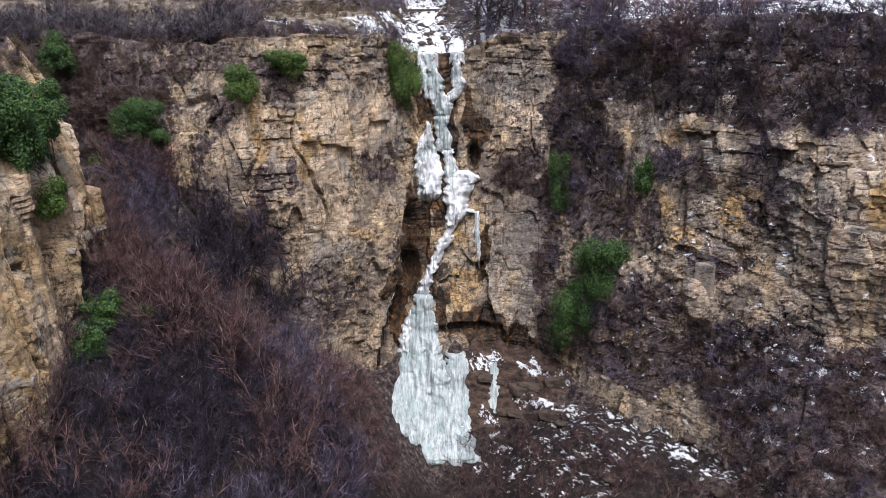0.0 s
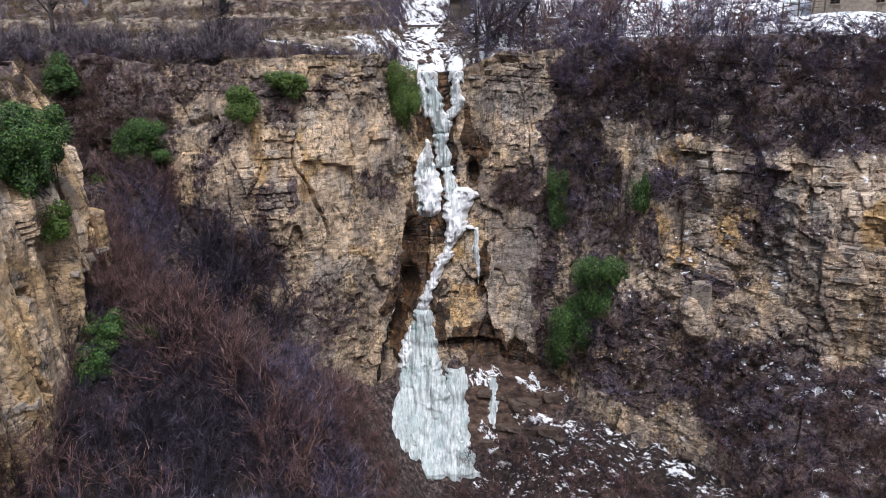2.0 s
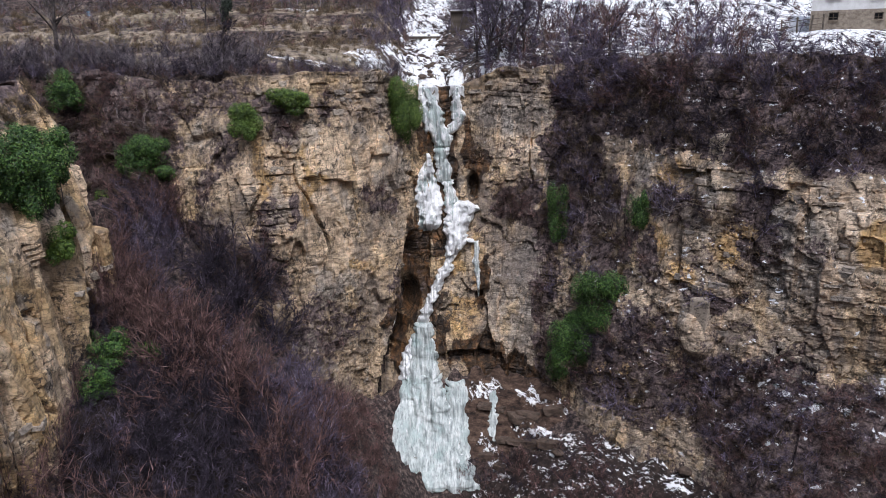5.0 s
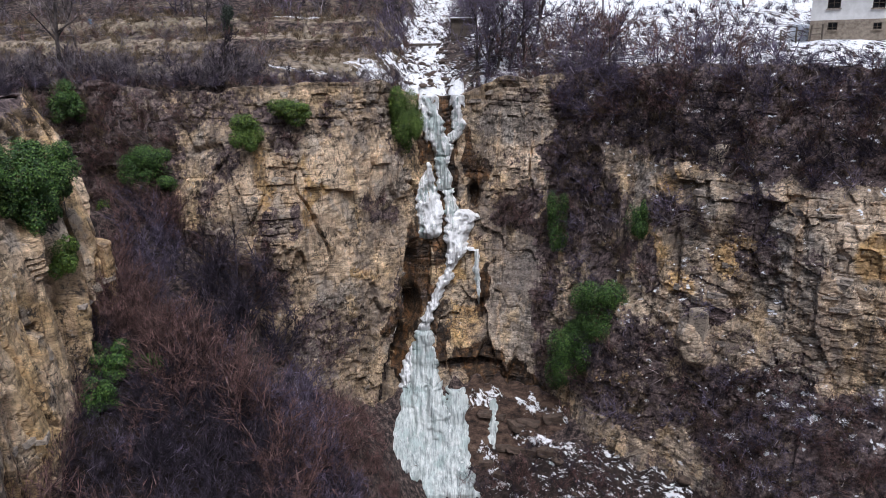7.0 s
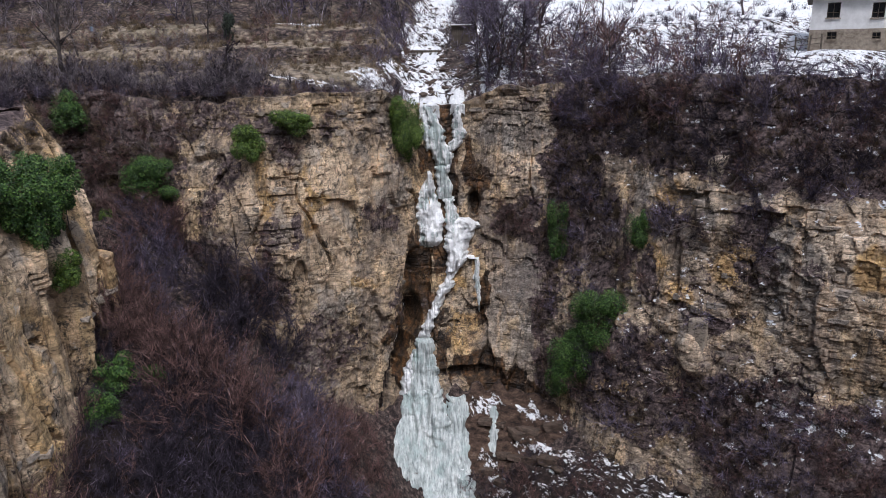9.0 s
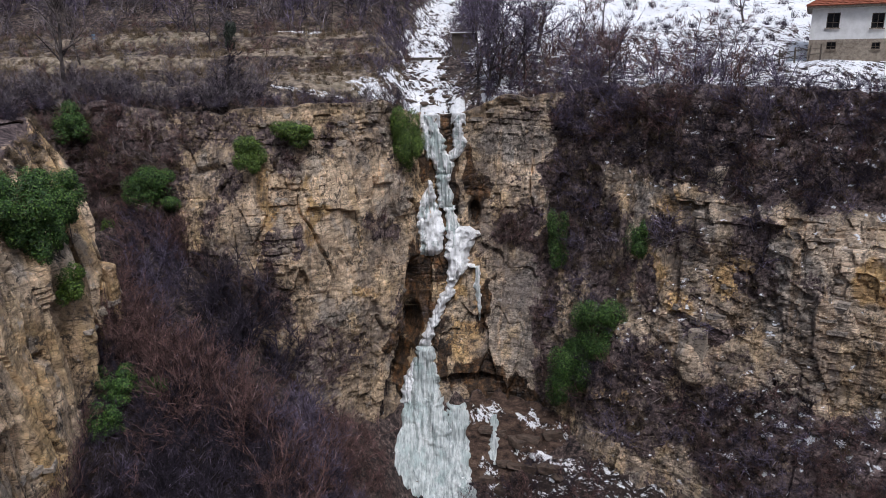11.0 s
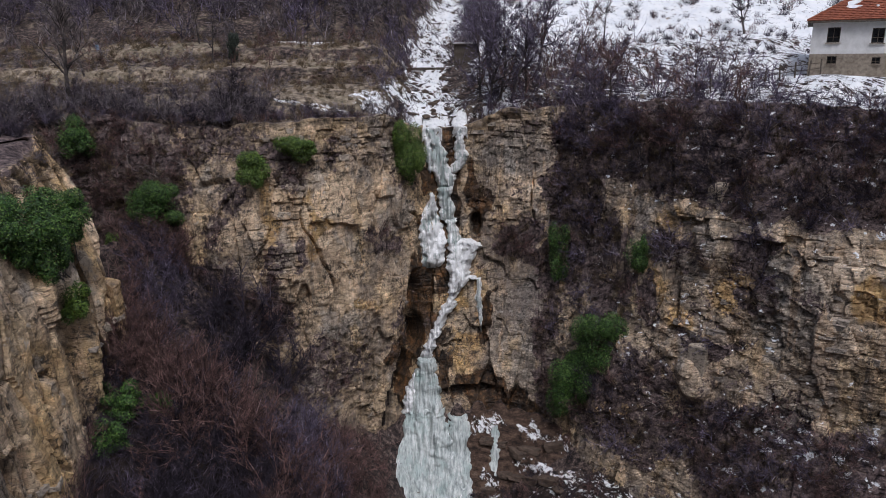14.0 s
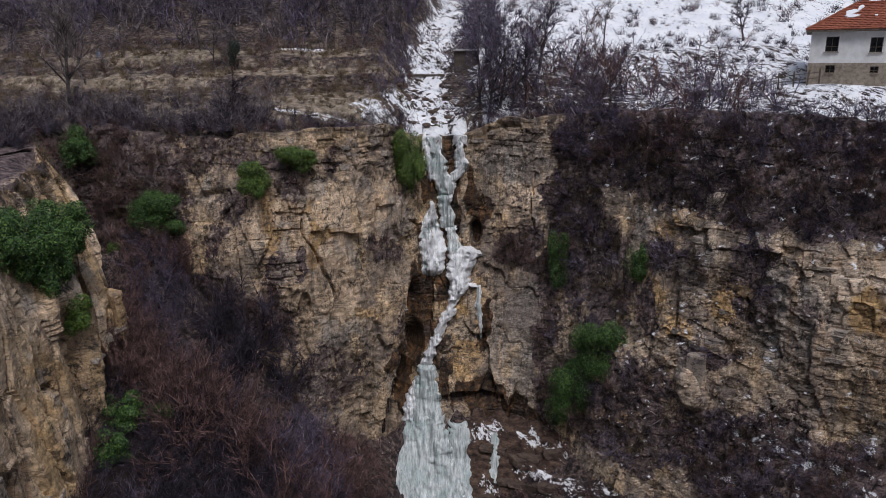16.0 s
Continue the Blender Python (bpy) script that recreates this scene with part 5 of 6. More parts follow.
def ice_run(name, rows, thick, seed, crust=0.3, label="", start=41.0, knobs=0.15, toe=0.0, full=2.5):
    """A run of ice down the rock through rows of (x, z, half width)."""
    rows = np.array(rows, float)
    t = np.concatenate([[0], np.cumsum(np.hypot(np.diff(rows[:, 0]), np.diff(rows[:, 1])))])
    steps = max(8, int(t[-1] / 0.09))
    tt = np.linspace(0, t[-1], steps)
    k = np.exp(-0.5 * (np.arange(-6, 7) / 3.0) ** 2)
    soft = lambda c: np.convolve(np.pad(np.interp(tt, t, c), 6, mode="edge"), k / k.sum(), mode="valid")
    cx, cz, half = soft(rows[:, 0]), soft(rows[:, 1]), soft(rows[:, 2])
    u = np.linspace(-1, 1, 37)
    edge = 1.1 + (0.16 * vnoise(tt[:, None] / 1.1, np.sign(u)[None] * 5, 0, seed + 3) + 0.16 * vnoise(tt[:, None] / 0.36, np.sign(u)[None] * 7, 0, seed) + 0.10 * vnoise(tt[:, None] / 0.15, np.sign(u)[None] * 3, 0, seed + 1)) / np.maximum(half, 0.4)[:, None]
    x = cx[:, None] + u[None] * half[:, None] * edge
    z = np.broadcast_to(cz[:, None], x.shape).copy()
    stone = np.array([[meet(a, b, start) for a, b in zip(x[i, ::4], z[i, ::4])] for i in range(steps)])
    stone = np.maximum(stone, toe)
    for _ in range(2):
        pad = np.pad(stone, ((2, 2), (0, 0)), mode="edge")
        stone = (pad[:-4] + pad[1:-3] + pad[2:-2] + pad[3:-1] + pad[4:]) / 5
    y = np.stack([np.interp(u, u[::4], row) for row in stone])
    swell = np.sqrt(np.clip(1 - np.abs(u) ** full, 0, 1))[None]
    ridge = lambda a, c, k: 1 - np.abs(vnoise(x / a, z / c, 0, seed + k))
    knob = 1 - np.abs(fbm(x / 0.55 + 0.5 * vnoise(x, z, 0, seed), z / 0.8, 0, 3, seed + 5))
    flutes = 0.65 * ridge(0.34, 2.6, 1) + 0.42 * ridge(0.12, 1.6, 2) + 0.30 * vnoise(x / 0.5, z / 1.0, 0, seed + 3) + 1.3 * knobs * (knob - 0.6) - 0.3
    ends = smooth(tt, -0.1, 0.35) * smooth(t[-1] - tt, -0.05, 0.5 + 0.5 * (t[-1] > 7))
    y = y - thick * swell * ends[:, None] * (0.55 + 0.6 * flutes) + 0.25 * (1 - swell)
    # crust and white margins; the flutes term paints ridges lit and hollows shaded
    me = mesh_of(name, np.stack([x, y, z], -1).reshape(-1, 3), grid_faces(steps, 37), ICE, {"snow": crust - 0.2 + 0.6 * flutes + 0.3 * u[None] ** 2}, True)
    return part(name, me, None, fall_root, label)


ice_run("upper_curtain", [(-1.45, 0.35, 0.42), (-1.35, -0.3, 0.5), (-1.0, -0.95, 0.5), (-0.72, -2.1, 0.62), (-0.53, -3.27, 0.7), (-0.18, -4.3, 0.8), (-0.06, -5.34, 0.7)], 0.8, 1, 0.3, "hanging grey ice curtain")
ice_run("column", [(-0.08, -4.9, 0.55), (-0.12, -6.38, 0.6), (-0.09, -7.43, 0.7), (0.16, -8.35, 0.66)], 0.8, 13, 0.25)
ice_run("thin_curtain", [(-1.75, 0.2, 0.2), (-1.73, -0.9, 0.32), (-1.66, -2.1, 0.32), (-1.55, -3.3, 0.2), (-1.54, -3.9, 0.08)], 0.5, 11, 0.35)
ice_run("side_curtain", [(1.27, 0.4, 0.12), (1.14, -0.43, 0.42), (1.17, -1.6, 0.46), (1.3, -2.44, 0.62), (1.12, -2.95, 0.5), (0.85, -3.45, 0.42), (0.4, -4.1, 0.34)], 0.6, 2, 0.45)
ice_run("middle_column", [(0.18, -7.9, 0.5), (0.5, -9.15, 0.5), (0.75, -10.2, 0.57), (0.83, -11.3, 0.72), (0.86, -12.6, 0.9)], 0.8, 3, 0.35)
ice_run("hanging_drapery", [(-1.42, -5.4, 0.1), (-1.48, -6.6, 0.6), (-1.57, -7.7, 0.84), (-1.45, -8.7, 0.92), (-1.27, -10.1, 1.05), (-1.31, -11.0, 1.0), (-1.40, -11.9, 0.9), (-1.45, -12.5, 0.6)], 0.9, 4, 0.55, "lumpy ice drapery with a blunt end", knobs=0.3)
ice_run("ledge_mound", [(1.4, -9.8, 0.45), (1.85, -10.45, 1.3), (1.5, -11.15, 1.2), (1.25, -12.0, 1.15), (1.15, -12.9, 1.15), (1.3, -13.6, 0.9), (0.94, -14.1, 0.7), (0.56, -14.9, 0.6)], 1.1, 5, 1.0, "white snow-crusted ice mound on a ledge", knobs=0.3)
ice_run("mound_lip", [(2.2, -10.2, 0.25), (2.9, -10.55, 0.45), (3.3, -10.7, 0.25)], 0.7, 14, 1.1)
ice_run("mound_step", [(1.9, -13.2, 0.3), (2.5, -13.55, 0.5), (2.9, -13.7, 0.3)], 0.7, 15, 1.1)
ice_run("chute_ice", [(0.9, -14.1, 0.64), (0.53, -14.8, 0.58), (0.2, -15.7, 0.54), (-0.4, -16.6, 0.46), (-0.72, -17.5, 0.5), (-1.09, -18.4, 0.52), (-1.55, -19.25, 0.54), (-1.84, -20.1, 0.62), (-2.06, -21.0, 0.75)], 0.8, 6, 0.75, knobs=0.35)
ice_run("lower_curtain", [(-2.0, -20.6, 0.72), (-2.1, -22.1, 1.05), (-2.08, -23.2, 1.3), (-2.0, -24.25, 1.38), (-2.0, -25.3, 1.42), (-1.95, -26.2, 1.45)], 0.9, 7, -0.1, "grey ribbed ice curtain")
ice_run("knobbly_margin", [(-3.1, -22.0, 0.12), (-3.4, -23.1, 0.36), (-3.62, -24.2, 0.46), (-3.7, -25.2, 0.5), (-3.75, -26.0, 0.55)], 0.7, 16, 0.6, knobs=0.7)
ice_run("ice_apron", [(-2.2, -25.0, 1.65), (-2.2, -26.1, 1.95), (-2.05, -27.5, 2.2), (-1.9, -29.1, 2.5), (-1.75, -30.2, 2.9), (-1.6, -31.3, 3.3), (-1.4, -32.2, 3.7), (-1.0, -33.0, 3.9), (-0.6, -33.9, 3.9), (0.1, -34.8, 3.2)], 1.0, 8, -0.06, "wide apron of rippled ice", knobs=0.3, toe=51.6, full=5.0)
ice_run("long_icicle", [(2.8, -13.4, 0.22), (2.89, -15.0, 0.29), (3.03, -16.3, 0.24), (3.1, -17.8, 0.16), (3.14, -18.9, 0.03)], 0.35, 9, 0.4)
ice_run("side_apron", [(0.8, -25.4, 0.7), (1.0, -26.6, 1.0), (1.05, -27.9, 0.8), (1.3, -29.1, 0.7), (1.6, -30.2, 0.55), (2.0, -31.2, 0.4)], 0.3, 12, -0.25, "thin grey ice veil on brown rock", toe=52.6)
ice_run("small_veil", [(4.26, -26.0, 0.3), (4.26, -27.0, 0.46), (4.2, -28.4, 0.44), (4.12, -29.8, 0.2)], 0.12, 18, -0.6, "thin grey ice veil on brown rock", toe=52.6)

def snow_drape(name, x0, x1, seed, drop):
    """Snow and ice that rolls from the brook's bed over the lip."""
    xs, ts = np.linspace(x0, x1, 34), np.linspace(0, 1, 40)
    verts = []
    for x in xs:
        face = meet(x, -0.5, 50.0)
        back = float(plateau_z(np.array([x]), np.array([face + 3.2]))[0])
        side = math.sqrt(max(0.0, 1 - abs(2 * (x - x0) / (x1 - x0) - 1) ** 3))
        for t in ts:
            y = face - 0.35 * side * min(1, 3 * t) + 3.4 * max(0, t - 0.35) / 0.65
            z = -drop + (drop + 0.55) * smooth(t, 0.0, 0.5) + (back - 0.40) * smooth(t, 0.4, 1.0)
            verts.append((x, y, float(z) - 0.35 * (1 - side)))
    verts = np.array(verts)
    verts[:, 2] += 0.10 * fbm(verts[:, 0] / 0.5, verts[:, 1] / 0.6, verts[:, 2], 3, seed)
    verts[:, 1] -= 0.10 * fbm(verts[:, 0] / 0.3, verts[:, 2] / 0.9, 0, 3, seed + 1)
    me = mesh_of(name, verts, grid_faces(34, 40), ICE, {"snow": np.full(len(verts), 0.75)}, True)
    return part(name, me, None, fall_root, "snow crust rolling over the lip")


snow_drape("lip_crust", -2.2, -0.4, 71, 0.7)
snow_drape("lip_crust", 0.5, 1.9, 73, 0.5)

# ---- the house above the canyon ----
PLASTER = plain_material("stained_white_plaster", (0.62, 0.61, 0.58), (0.84, 0.83, 0.81), 1.2, 0.9)
MASONRY = plain_material("weathered_rubble_masonry", (0.16, 0.13, 0.10), (0.38, 0.32, 0.25), 3.0, 0.95, relief=0.06)
TILE = plain_material("orange_clay_tiles", (0.16, 0.050, 0.030), (0.36, 0.12, 0.065), 3.0, 0.8)
GLASS_DARK = plain_material("dark_window_glass", (0.010, 0.011, 0.013), (0.03, 0.032, 0.036), 2.0, 0.12, shine=0.6, relief=0.0)
TIMBER = plain_material("weathered_grey_timber", (0.06, 0.048, 0.038), (0.17, 0.14, 0.11), 5.0, 0.9)
BRICK = plain_material("red_chimney_brick", (0.15, 0.06, 0.04), (0.30, 0.13, 0.085), 6.0, 0.9)

SNOW = plain_material("settled_snow", (0.74, 0.76, 0.79), (0.90, 0.90, 0.90), 2.0, 0.85, relief=0.04)

house = new("house")
house.matrix_world = pose(32.24, 63.35, 4.4, 0, 0, -27)
tagged(house, "white plastered house with rubble base and red tiled hipped roof", "house")
HW, HD = 9.2, 8.0


def wall_with_holes(width, z0, z1, holes, thick):
    """A wall along x with real openings (x0, x1, z0, z1)."""
    bm = bmesh.new()
    xs = sorted({0, width, *[h[0] for h in holes], *[h[1] for h in holes]})
    zs = sorted({z0, z1, *[h[2] for h in holes], *[h[3] for h in holes]})
    for a, b in zip(xs[:-1], xs[1:]):
        for c, d in zip(zs[:-1], zs[1:]):
            if any(h[0] <= a and b <= h[1] and h[2] <= c and d <= h[3] for h in holes):
                continue
            box(bm, ((a + b) / 2, thick / 2, (c + d) / 2), (b - a, thick, d - c))
    bmesh.ops.remove_doubles(bm, verts=bm.verts, dist=0.001)
    return bm


UP = [(1.2, 2.2, 2.86, 4.13), (4.56, 5.5, 2.76, 4.0)]
LOW = [(1.4, 2.15, 1.08, 1.72), (4.8, 5.45, 1.05, 1.6)]
part("base_wall", wall_with_holes(HW, -1.2, 1.9, LOW, 0.45), MASONRY, house, "rubble stone base storey")
part("front_wall", wall_with_holes(HW, 1.9, 4.75, UP, 0.40), PLASTER, house)
for name, at, size, mat in (("side_wall", (0.2, HD / 2 + 0.2, 3.325), (0.4, HD - 0.4, 2.85), PLASTER), ("side_wall", (HW - 0.2, HD / 2 + 0.2, 3.325), (0.4, HD - 0.4, 2.85), PLASTER),
                            ("back_wall", (HW / 2, HD, 3.325), (HW - 0.8, 0.4, 2.85), PLASTER), ("side_base", (0.225, HD / 2 + 0.2, 0.35), (0.45, HD - 0.5, 3.1), MASONRY),
                            ("side_base", (HW - 0.225, HD / 2 + 0.2, 0.35), (0.45, HD - 0.5, 3.1), MASONRY)):
    part(name, boxed(at, size), mat, house)
for x0, x1, z0, z1 in UP + LOW:
    win = part("window", boxed(((x0 + x1) / 2, 0.22, (z0 + z1) / 2), (x1 - x0 - 0.004, 0.02, z1 - z0 - 0.004)), GLASS_DARK, house)
    for sx in (x0 + 0.035, x1 - 0.035, (x0 + x1) / 2):
        part("frame_bar", boxed((sx, 0.17, (z0 + z1) / 2), (0.05, 0.06, z1 - z0)), TIMBER, win)
    for sz in (z0 + 0.035, z1 - 0.035, z0 + (z1 - z0) * 0.36):
        part("frame_bar", boxed(((x0 + x1) / 2, 0.168, sz), (x1 - x0 - 0.006, 0.055, 0.05)), TIMBER, win)
    part("sill", boxed(((x0 + x1) / 2, 0.0, z0 - 0.05), (x1 - x0 + 0.2, 0.24, 0.07)), MASONRY, win)

# hipped roof with courses of tiles
OVER, EAVE, RIDGE = 0.45, 4.68, 7.02
corner = [Vector((-OVER, -OVER, EAVE)), Vector((HW + OVER, -OVER, EAVE)), Vector((HW + OVER, HD + OVER, EAVE)), Vector((-OVER, HD + OVER, EAVE))]
top = [Vector((3.3, HD / 2, RIDGE)), Vector((HW - 3.6, HD / 2, RIDGE))]
bm = bmesh.new()
vs = [bm.verts.new(c) for c in corner + top]
lows = [bm.verts.new(c - Vector((0, 0, 0.16))) for c in corner]
for f in ((0, 1, 5, 4), (1, 2, 5), (2, 3, 4, 5), (3, 0, 4)):
    bm.faces.new([vs[i] for i in f])
for i in range(4):
    bm.faces.new([vs[i], lows[i], lows[(i + 1) % 4], vs[(i + 1) % 4]])
bm.faces.new(lows)
roof = part("roof", bm, TIMBER, house, "red tiled hipped roof with a little snow")


def tile_course(a, b, c, d, courses):
    """Overlapping tile strips up a roof face with eave a-b and top d-c."""
    n = (b - a).cross(d - a).normalized()
    for k in range(courses):
        f0, f1 = k / courses, (k + 1.25) / courses
        l0, r0, l1, r1 = a.lerp(d, f0), b.lerp(c, f0), a.lerp(d, min(f1, 1)), b.lerp(c, min(f1, 1))
        bm = bmesh.new()
        count = max(2, int((r0 - l0).length / 0.24))
        low = [bm.verts.new(l0.lerp(r0, i / count) + n * (0.09 + (0.035 if i % 2 else 0.0))) for i in range(count + 1)]
        up = [bm.verts.new(l1.lerp(r1, i / count) + n * (0.03 + (0.035 if i % 2 else 0.0))) for i in range(count + 1)]
        und = [bm.verts.new(l0.lerp(r0, i / count) + n * 0.01) for i in range(count + 1)]
        for i in range(count):
            bm.faces.new((low[i], low[i + 1], up[i + 1], up[i]))
            bm.faces.new((und[i], und[i + 1], low[i + 1], low[i]))
        part("tile_course", bm, TILE, roof)


tile_course(corner[0], corner[1], top[1], top[0], 15)
tile_course(corner[3], corner[0], top[0], top[0] + Vector((0, 0.01, 0)), 15)
tile_course(corner[1], corner[2], top[1] + Vector((0, 0.01, 0)), top[1], 15)
for a, b in ((corner[0], top[0]), (corner[1], top[1]), (top[0], top[1])):
    v, f = sticks([np.array(a) + (0, 0, 0.08)], [np.array(b) + (0, 0, 0.08)], [0.11], [0.11], 8)
    part("ridge_tiles", mesh_of("ridge_tiles", v, f, TILE), None, roof)
for u0, u1, f0, f1 in ((0.10, 0.30, 0.50, 0.72), (0.16, 0.36, 0.40, 0.52), (0.22, 0.34, 0.68, 0.88), (0.52, 0.56, 0.44, 0.50)):
    a, b, c, d = corner[0], corner[1], top[1], top[0]
    n_up = (b - a).cross(d - a).normalized() * 0.15
    spot = lambda u, f: a.lerp(d, f).lerp(b.lerp(c, f), u) + n_up
    bm = bmesh.new()
    ring_v = [bm.verts.new(spot(u0 + (u1 - u0) * (0.5 + 0.5 * math.cos(t) * (0.8 + 0.3 * math.sin(3 * t))), f0 + (f1 - f0) * (0.5 + 0.5 * math.sin(t)))) for t in np.linspace(0, 6.0, 14)]
    bm.faces.new(ring_v)
    got = bmesh.ops.extrude_face_region(bm, geom=list(bm.faces))
    for v in [g for g in got["geom"] if isinstance(g, bmesh.types.BMVert)]:
        v.co -= n_up * 0.7
    part("snow_patch", bm, SNOW, roof)
chimney = part("chimney", boxed((3.9, HD / 2 + 0.5, RIDGE + 0.1), (0.6, 0.6, 1.6), 0, 0.02), BRICK, roof)
part("cap", boxed((3.9, HD / 2 + 0.5, RIDGE + 0.95), (0.75, 0.75, 0.1), 0, 0.02), MASONRY, chimney)

# ---- footbridge over the brook ----
bridge = new("footbridge")
bridge.location = (-3.4, 83.0, 5.2)
tagged(bridge, "narrow dark timber footbridge across the frozen brook", "bridge")
for y in (-0.4, 0.4):
    part("beam", boxed((0, y, -0.1), (7.4, 0.16, 0.22)), TIMBER, bridge)
plank = mesh_bm("plank", boxed((0, 0, 0.04), (0.22, 1.1, 0.05)), TIMBER)
for k in range(28):
    part("plank", plank, None, bridge).location = (-3.5 + 0.26 * k, 0, 0)

# ---- boulders in the brook and on the talus ----
BOULDER = plain_material("dark_wet_boulder_stone", (0.032, 0.023, 0.018), (0.135, 0.096, 0.072), 3.0, 0.8, relief=0.08)
boulder_shapes = []
for k in range(6):
    bm = bmesh.new()
    bmesh.ops.create_icosphere(bm, subdivisions=2, radius=0.5)
    for v in bm.verts:
        v.co *= 1 + 0.35 * noise.noise(v.co * 2.2 + Vector((k * 7, 0, 0)))
        v.co.z *= 0.7
    boulder_shapes.append(mesh_bm("boulder", bm, BOULDER))
r = np.random.default_rng(51)


def boulders(label, group, places, low, high):
    for x, y in places:
        z = float(ground_z(np.array([x]), np.array([y]))[0][0])
        ob = new("boulder", boulder_shapes[r.integers(6)])
        s = r.uniform(low, high)
        ob.matrix_world = pose(x, y, z + 0.05 * s, 0, 0, r.uniform(0, 360)) @ Matrix.Diagonal((s * r.uniform(0.8, 1.5), s, s * r.uniform(0.6, 1.0), 1))
        tagged(ob, label, "boulder", group)


ys = r.uniform(62.8, 83, 70)
boulders("dark wet boulder breaking through the brook's snow", "brook boulders", [(np.interp(y, BROOK_Y, BROOK_X) + r.uniform(-3.0, 3.0), y) for y in ys], 0.25, 0.9)
spots = np.stack([r.uniform(2, 30, 200), r.uniform(36, 57, 200)], 1)
spots = spots[(behind_rim(spots[:, 0], spots[:, 1]) < -3)][:18]
boulders("brown boulder lying in snow on the talus", "talus boulders", spots, 0.3, 1.3)

for x, y, s in ((-7.1, 57.0, 0.7), (-11.0, 58.6, 0.4), (-9.0, 58.4, 0.35)):
    boulders("small brown rock lying on the meadow's edge", "meadow rocks", [(x, y)], s, s * 1.1)
boulders("rough field stone in the terrace bank", "terrace stones", [(x, 69.6 + r.uniform(-0.3, 0.3)) for x in np.arange(-15, -6.5, 0.5)], 0.3, 0.65)

r = np.random.default_rng(52)
ledge_shapes = []
for k in range(5):
    bm = boxed((0, 0, 0), (1, 1, 1))
    for v in bm.verts:
        v.co += Vector(r.uniform(-0.2, 0.2, 3))
    bmesh.ops.bevel(bm, geom=list(bm.edges), offset=0.05, segments=1, affect="EDGES")
    ledge_shapes.append(mesh_bm("flat_boulder", bm, BOULDER))
for ax, ay, bx, by, count in ((2.4, 56.2, 10.0, 53.2, 5), (4.5, 54.6, 9.4, 51.4, 4), (3.0, 53.4, 5.6, 51.2, 2)):
    for k in range(count):
        f = (k + r.uniform(0.2, 0.8)) / count
        x, y = ax + (bx - ax) * f, ay + (by - ay) * f + r.uniform(-1.1, 0.3)
        flat = new("flat_boulder", ledge_shapes[r.integers(5)])
        flat.matrix_world = pose(x, y, float(floor_z(np.array([x]), np.array([y]))[0]) + 0.05, r.uniform(-14, 4), r.uniform(-8, 8), -28 + r.uniform(-25, 25)) @ Matrix.Diagonal((r.uniform(0.9, 1.9), r.uniform(0.5, 1.0), r.uniform(0.35, 0.75), 1))
        tagged(flat, "flat wet brown boulder on the ledges beside the fall", "boulder", "ledge boulders")

# ---- shed beside the brook ----
shed = new("shed")
shed_z = float(ground_z(np.array([2.2]), np.array([80.5]))[0][0])
shed.matrix_world = pose(2.2, 80.5, shed_z - 0.5, 0, 0, -6)
tagged(shed, "small dark timber shed with snow on its roof", "shed")
board = mesh_bm("board", boxed((0, 0, 1.0), (0.2, 0.05, 2.9)), TIMBER)
for k in range(12):
    part("board", board, None, shed).location = (-1.2 + 0.215 * k, 0, 0)
    part("board", board, None, shed).location = (-1.2 + 0.215 * k, 2.0, 0)
side = mesh_bm("side", boxed((0, 1.0, 1.0), (0.05, 1.94, 2.9)), TIMBER)
for x in (-1.33, 1.27):
    part("side", side, None, shed).location = (x, 0, 0)
part("roof", boxed((0, 1.0, 2.5), (3.0, 2.6, 0.08), 0, 0.01), TIMBER, shed)
part("snow_cover", boxed((0, 1.0, 2.60), (2.9, 2.5, 0.12), 0, 0.05), SNOW, shed)

# ---- fence by the house ----
fence = new("fence")
tagged(fence, "weathered wooden post and rail fence in the snow", "fence")
post = mesh_bm("post", boxed((0, 0, 0.55), (0.12, 0.12, 1.5), 0.3, 0.02), TIMBER)
last = None
for k in range(11):
    x = 20.5 + 1.15 * k
    y = 60.5 + 0.25 * math.sin(k * 1.3)
    z = float(ground_z(np.array([x]), np.array([y]))[0][0])
    ob = part("post", post, None, fence)
    ob.matrix_world = pose(x, y, z, 3 * math.sin(k * 2.1), 4 * math.cos(k * 1.7), 20 * k)
    here = np.array([x, y, z])
    if last is not None:
        for h in (0.55, 1.0):
            part("rail", mesh_of("rail", *sticks([last + (0, 0, h)], [here + (0, 0, h)], [0.035], [0.035], 5), TIMBER), None, fence)
    last = here

# ---- ivy-grown tree on the rim ----
ivy_tree = bare_tree("bare tree with an ivy-grown trunk on the rim", (17.2, 57.0), 60, height=7.6, spread=0.5, limbs=13, trunk=0.16)
v, f = leaves(61, 3800, (0.95, 0.9, 2.6), 0.09)
part("ivy_leaves", mesh_of("ivy_leaves", v + np.array([0, -0.1, 2.9]), f, IVY_DUSK), None, ivy_tree, "dark dusty ivy")

dark_shrub = new("upright_evergreen")
dark_shrub.location = (-22.0, 73.5, float(ground_z(np.array([-22.0]), np.array([73.5]))[0][0]))
part("leaves", mesh_of("leaves", *[a if k else a + np.array([0, 0, 1.6]) for k, a in enumerate(leaves(62, 2600, (0.8, 0.8, 1.7), 0.09))], IVY_DUSK), None, dark_shrub)
part("trunk", mesh_of("trunk", *sticks([(0, 0, -0.2)], [(0, 0, 1.6)], [0.07], [0.04], 6), BARK), None, dark_shrub)
tagged(dark_shrub, "dark upright evergreen shrub in the brown field", "shrub")

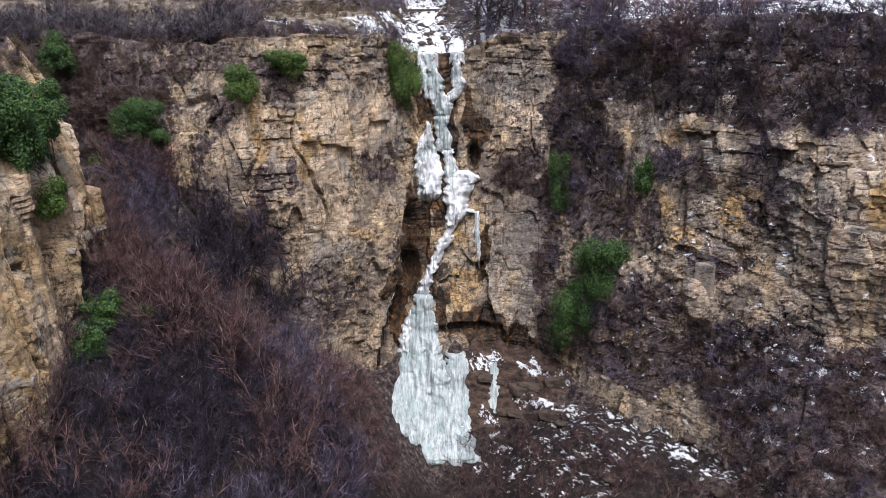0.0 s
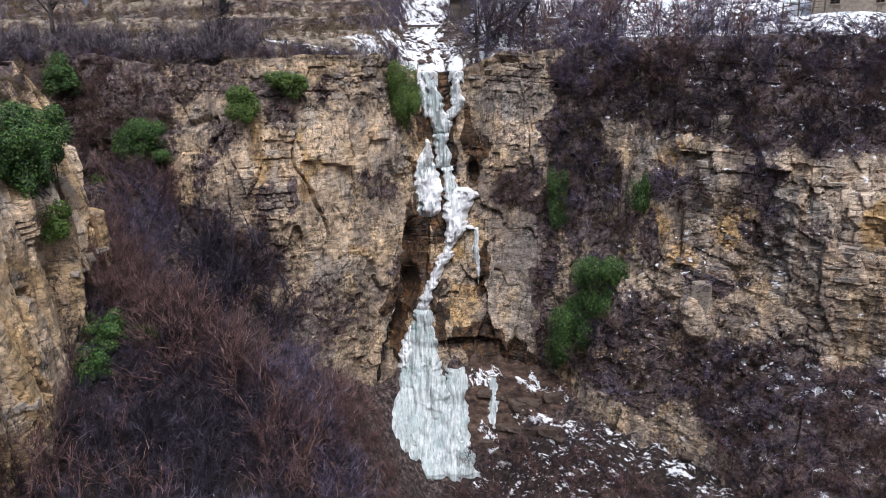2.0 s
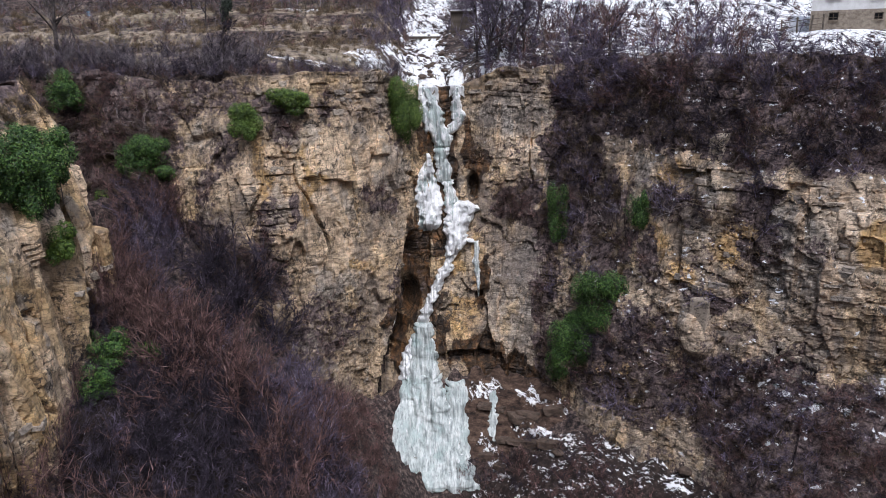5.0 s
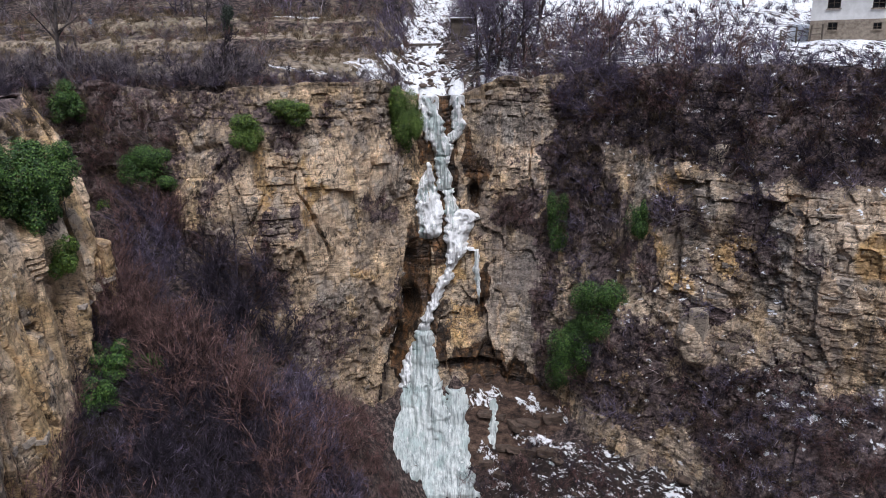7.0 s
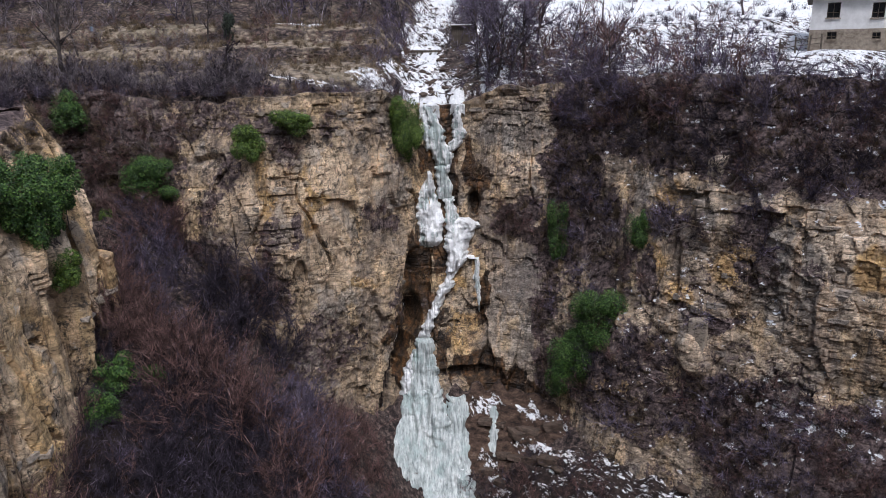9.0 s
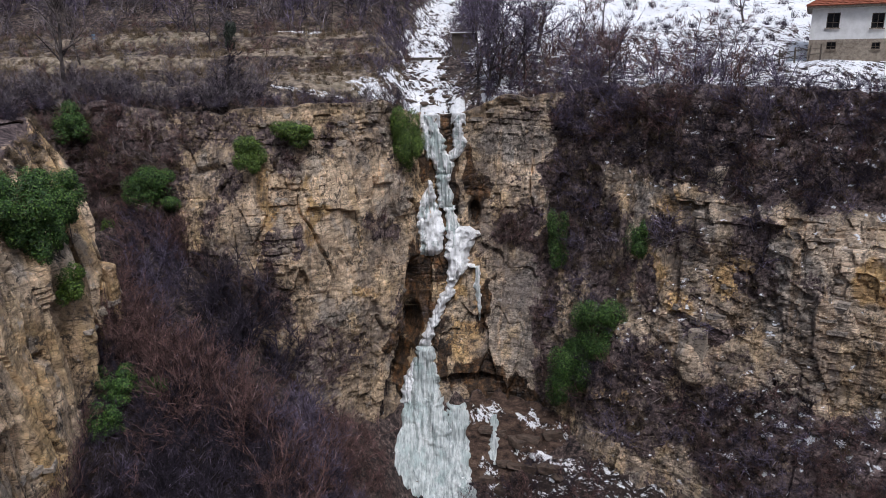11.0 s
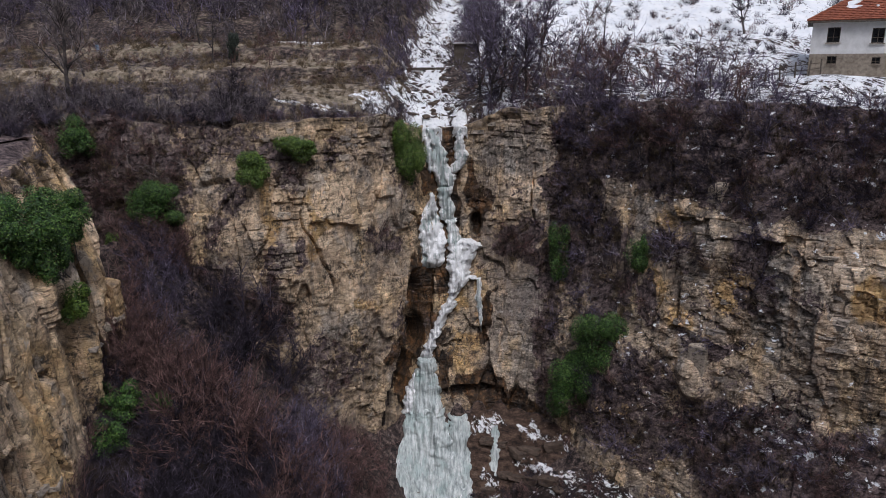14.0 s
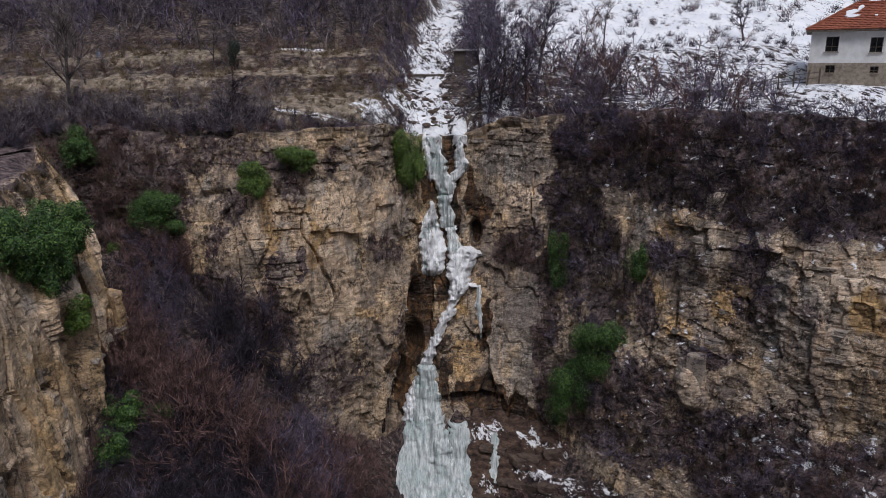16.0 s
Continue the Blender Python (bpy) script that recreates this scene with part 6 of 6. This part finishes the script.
# ---- blocks standing proud of the wall ----
block_shapes = []
r = np.random.default_rng(71)
for k in range(10):
    bm = boxed((0, 0, 0), (1, 1, 1))
    for v in bm.verts:
        v.co += Vector(r.uniform(-0.13, 0.13, 3))
    bmesh.ops.bevel(bm, geom=list(bm.edges), offset=0.045, segments=1, affect="EDGES")
    block_shapes.append(mesh_bm("rock_block", bm, BLOCK))


def rock_block(where, out, size, tilt=0.0):
    """A block set into the wall at a place, facing along out."""
    ob = part("rock_block", block_shapes[r.integers(10)], None, wall)
    turn = math.degrees(math.atan2(out[0], -out[1]))
    ob.matrix_world = pose(*where, r.uniform(-5, 5), tilt, turn + r.uniform(-14, 14)) @ Matrix.Diagonal((*size, 1))


stony = np.clip(bedded - 0.15, 0, 1) * (veg < 0.42) * (wet < 0.4) * (Z > foot_here) * (Z < rim_here - 0.5)
weights = (stony * np.where(SPUR, 0.8, 1.0)).ravel()
for i in r.choice(weights.size, 170, replace=False, p=weights / weights.sum()):
    row, col = np.unravel_index(i, stony.shape)
    long = r.uniform(0.35, 1.3)
    deep = r.uniform(0.4, 0.8)
    rock_block(place[row, col] - np.array([*outward[col], 0]) * (deep / 2 - r.uniform(0.02, 0.11)), outward[col], (long, deep, r.uniform(0.18, 0.5)), r.uniform(-4, 4))

for x, y, z, size in ((19.0, 47.9, -16.1, (1.2, 1.2, 3.0)), (20.2, 50.2, -4.3, (0.95, 1.2, 2.3))):
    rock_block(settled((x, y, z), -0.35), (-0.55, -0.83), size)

# ---- small things on the field ----
BLUE = plain_material("faded_blue_plastic", (0.13, 0.20, 0.29), (0.22, 0.32, 0.42), 4.0, 0.5)
barrel = new("barrel")
barrel.matrix_world = pose(-37.8, 77.0, float(ground_z(np.array([-37.8]), np.array([77.0]))[0][0])) @ Matrix.Scale(0.6, 4)
tagged(barrel, "faded blue plastic barrel standing among bare trees", "barrel")
bm = bmesh.new()
bmesh.ops.create_cone(bm, cap_ends=True, segments=20, radius1=0.29, radius2=0.29, depth=0.9, matrix=Matrix.Translation((0, 0, 0.45)))
bmesh.ops.bevel(bm, geom=[e for e in bm.edges if abs(e.verts[0].co.z - e.verts[1].co.z) < 0.01], offset=0.04, segments=2, affect="EDGES")
part("body", bm, BLUE, barrel)
for z in (0.3, 0.6):
    bm = bmesh.new()
    bmesh.ops.create_cone(bm, cap_ends=True, segments=20, radius1=0.31, radius2=0.31, depth=0.05, matrix=Matrix.Translation((0, 0, z)))
    part("hoop", bm, BLUE, barrel)

row = new("post_row")
tagged(row, "row of thin weathered stakes along the field terrace", "stakes")
stake = mesh_bm("stake", boxed((0, 0, 0.45), (0.07, 0.07, 1.3), 0.2, 0.01), TIMBER)
for k in range(13):
    x, y = -17.0 + 0.42 * k, 79.0 + 0.15 * math.sin(k)
    z = float(ground_z(np.array([x]), np.array([y]))[0][0])
    part("stake", stake, None, row).matrix_world = pose(x, y, z, 4 * math.sin(k * 2.3), 5 * math.cos(k * 1.9), 15 * k)
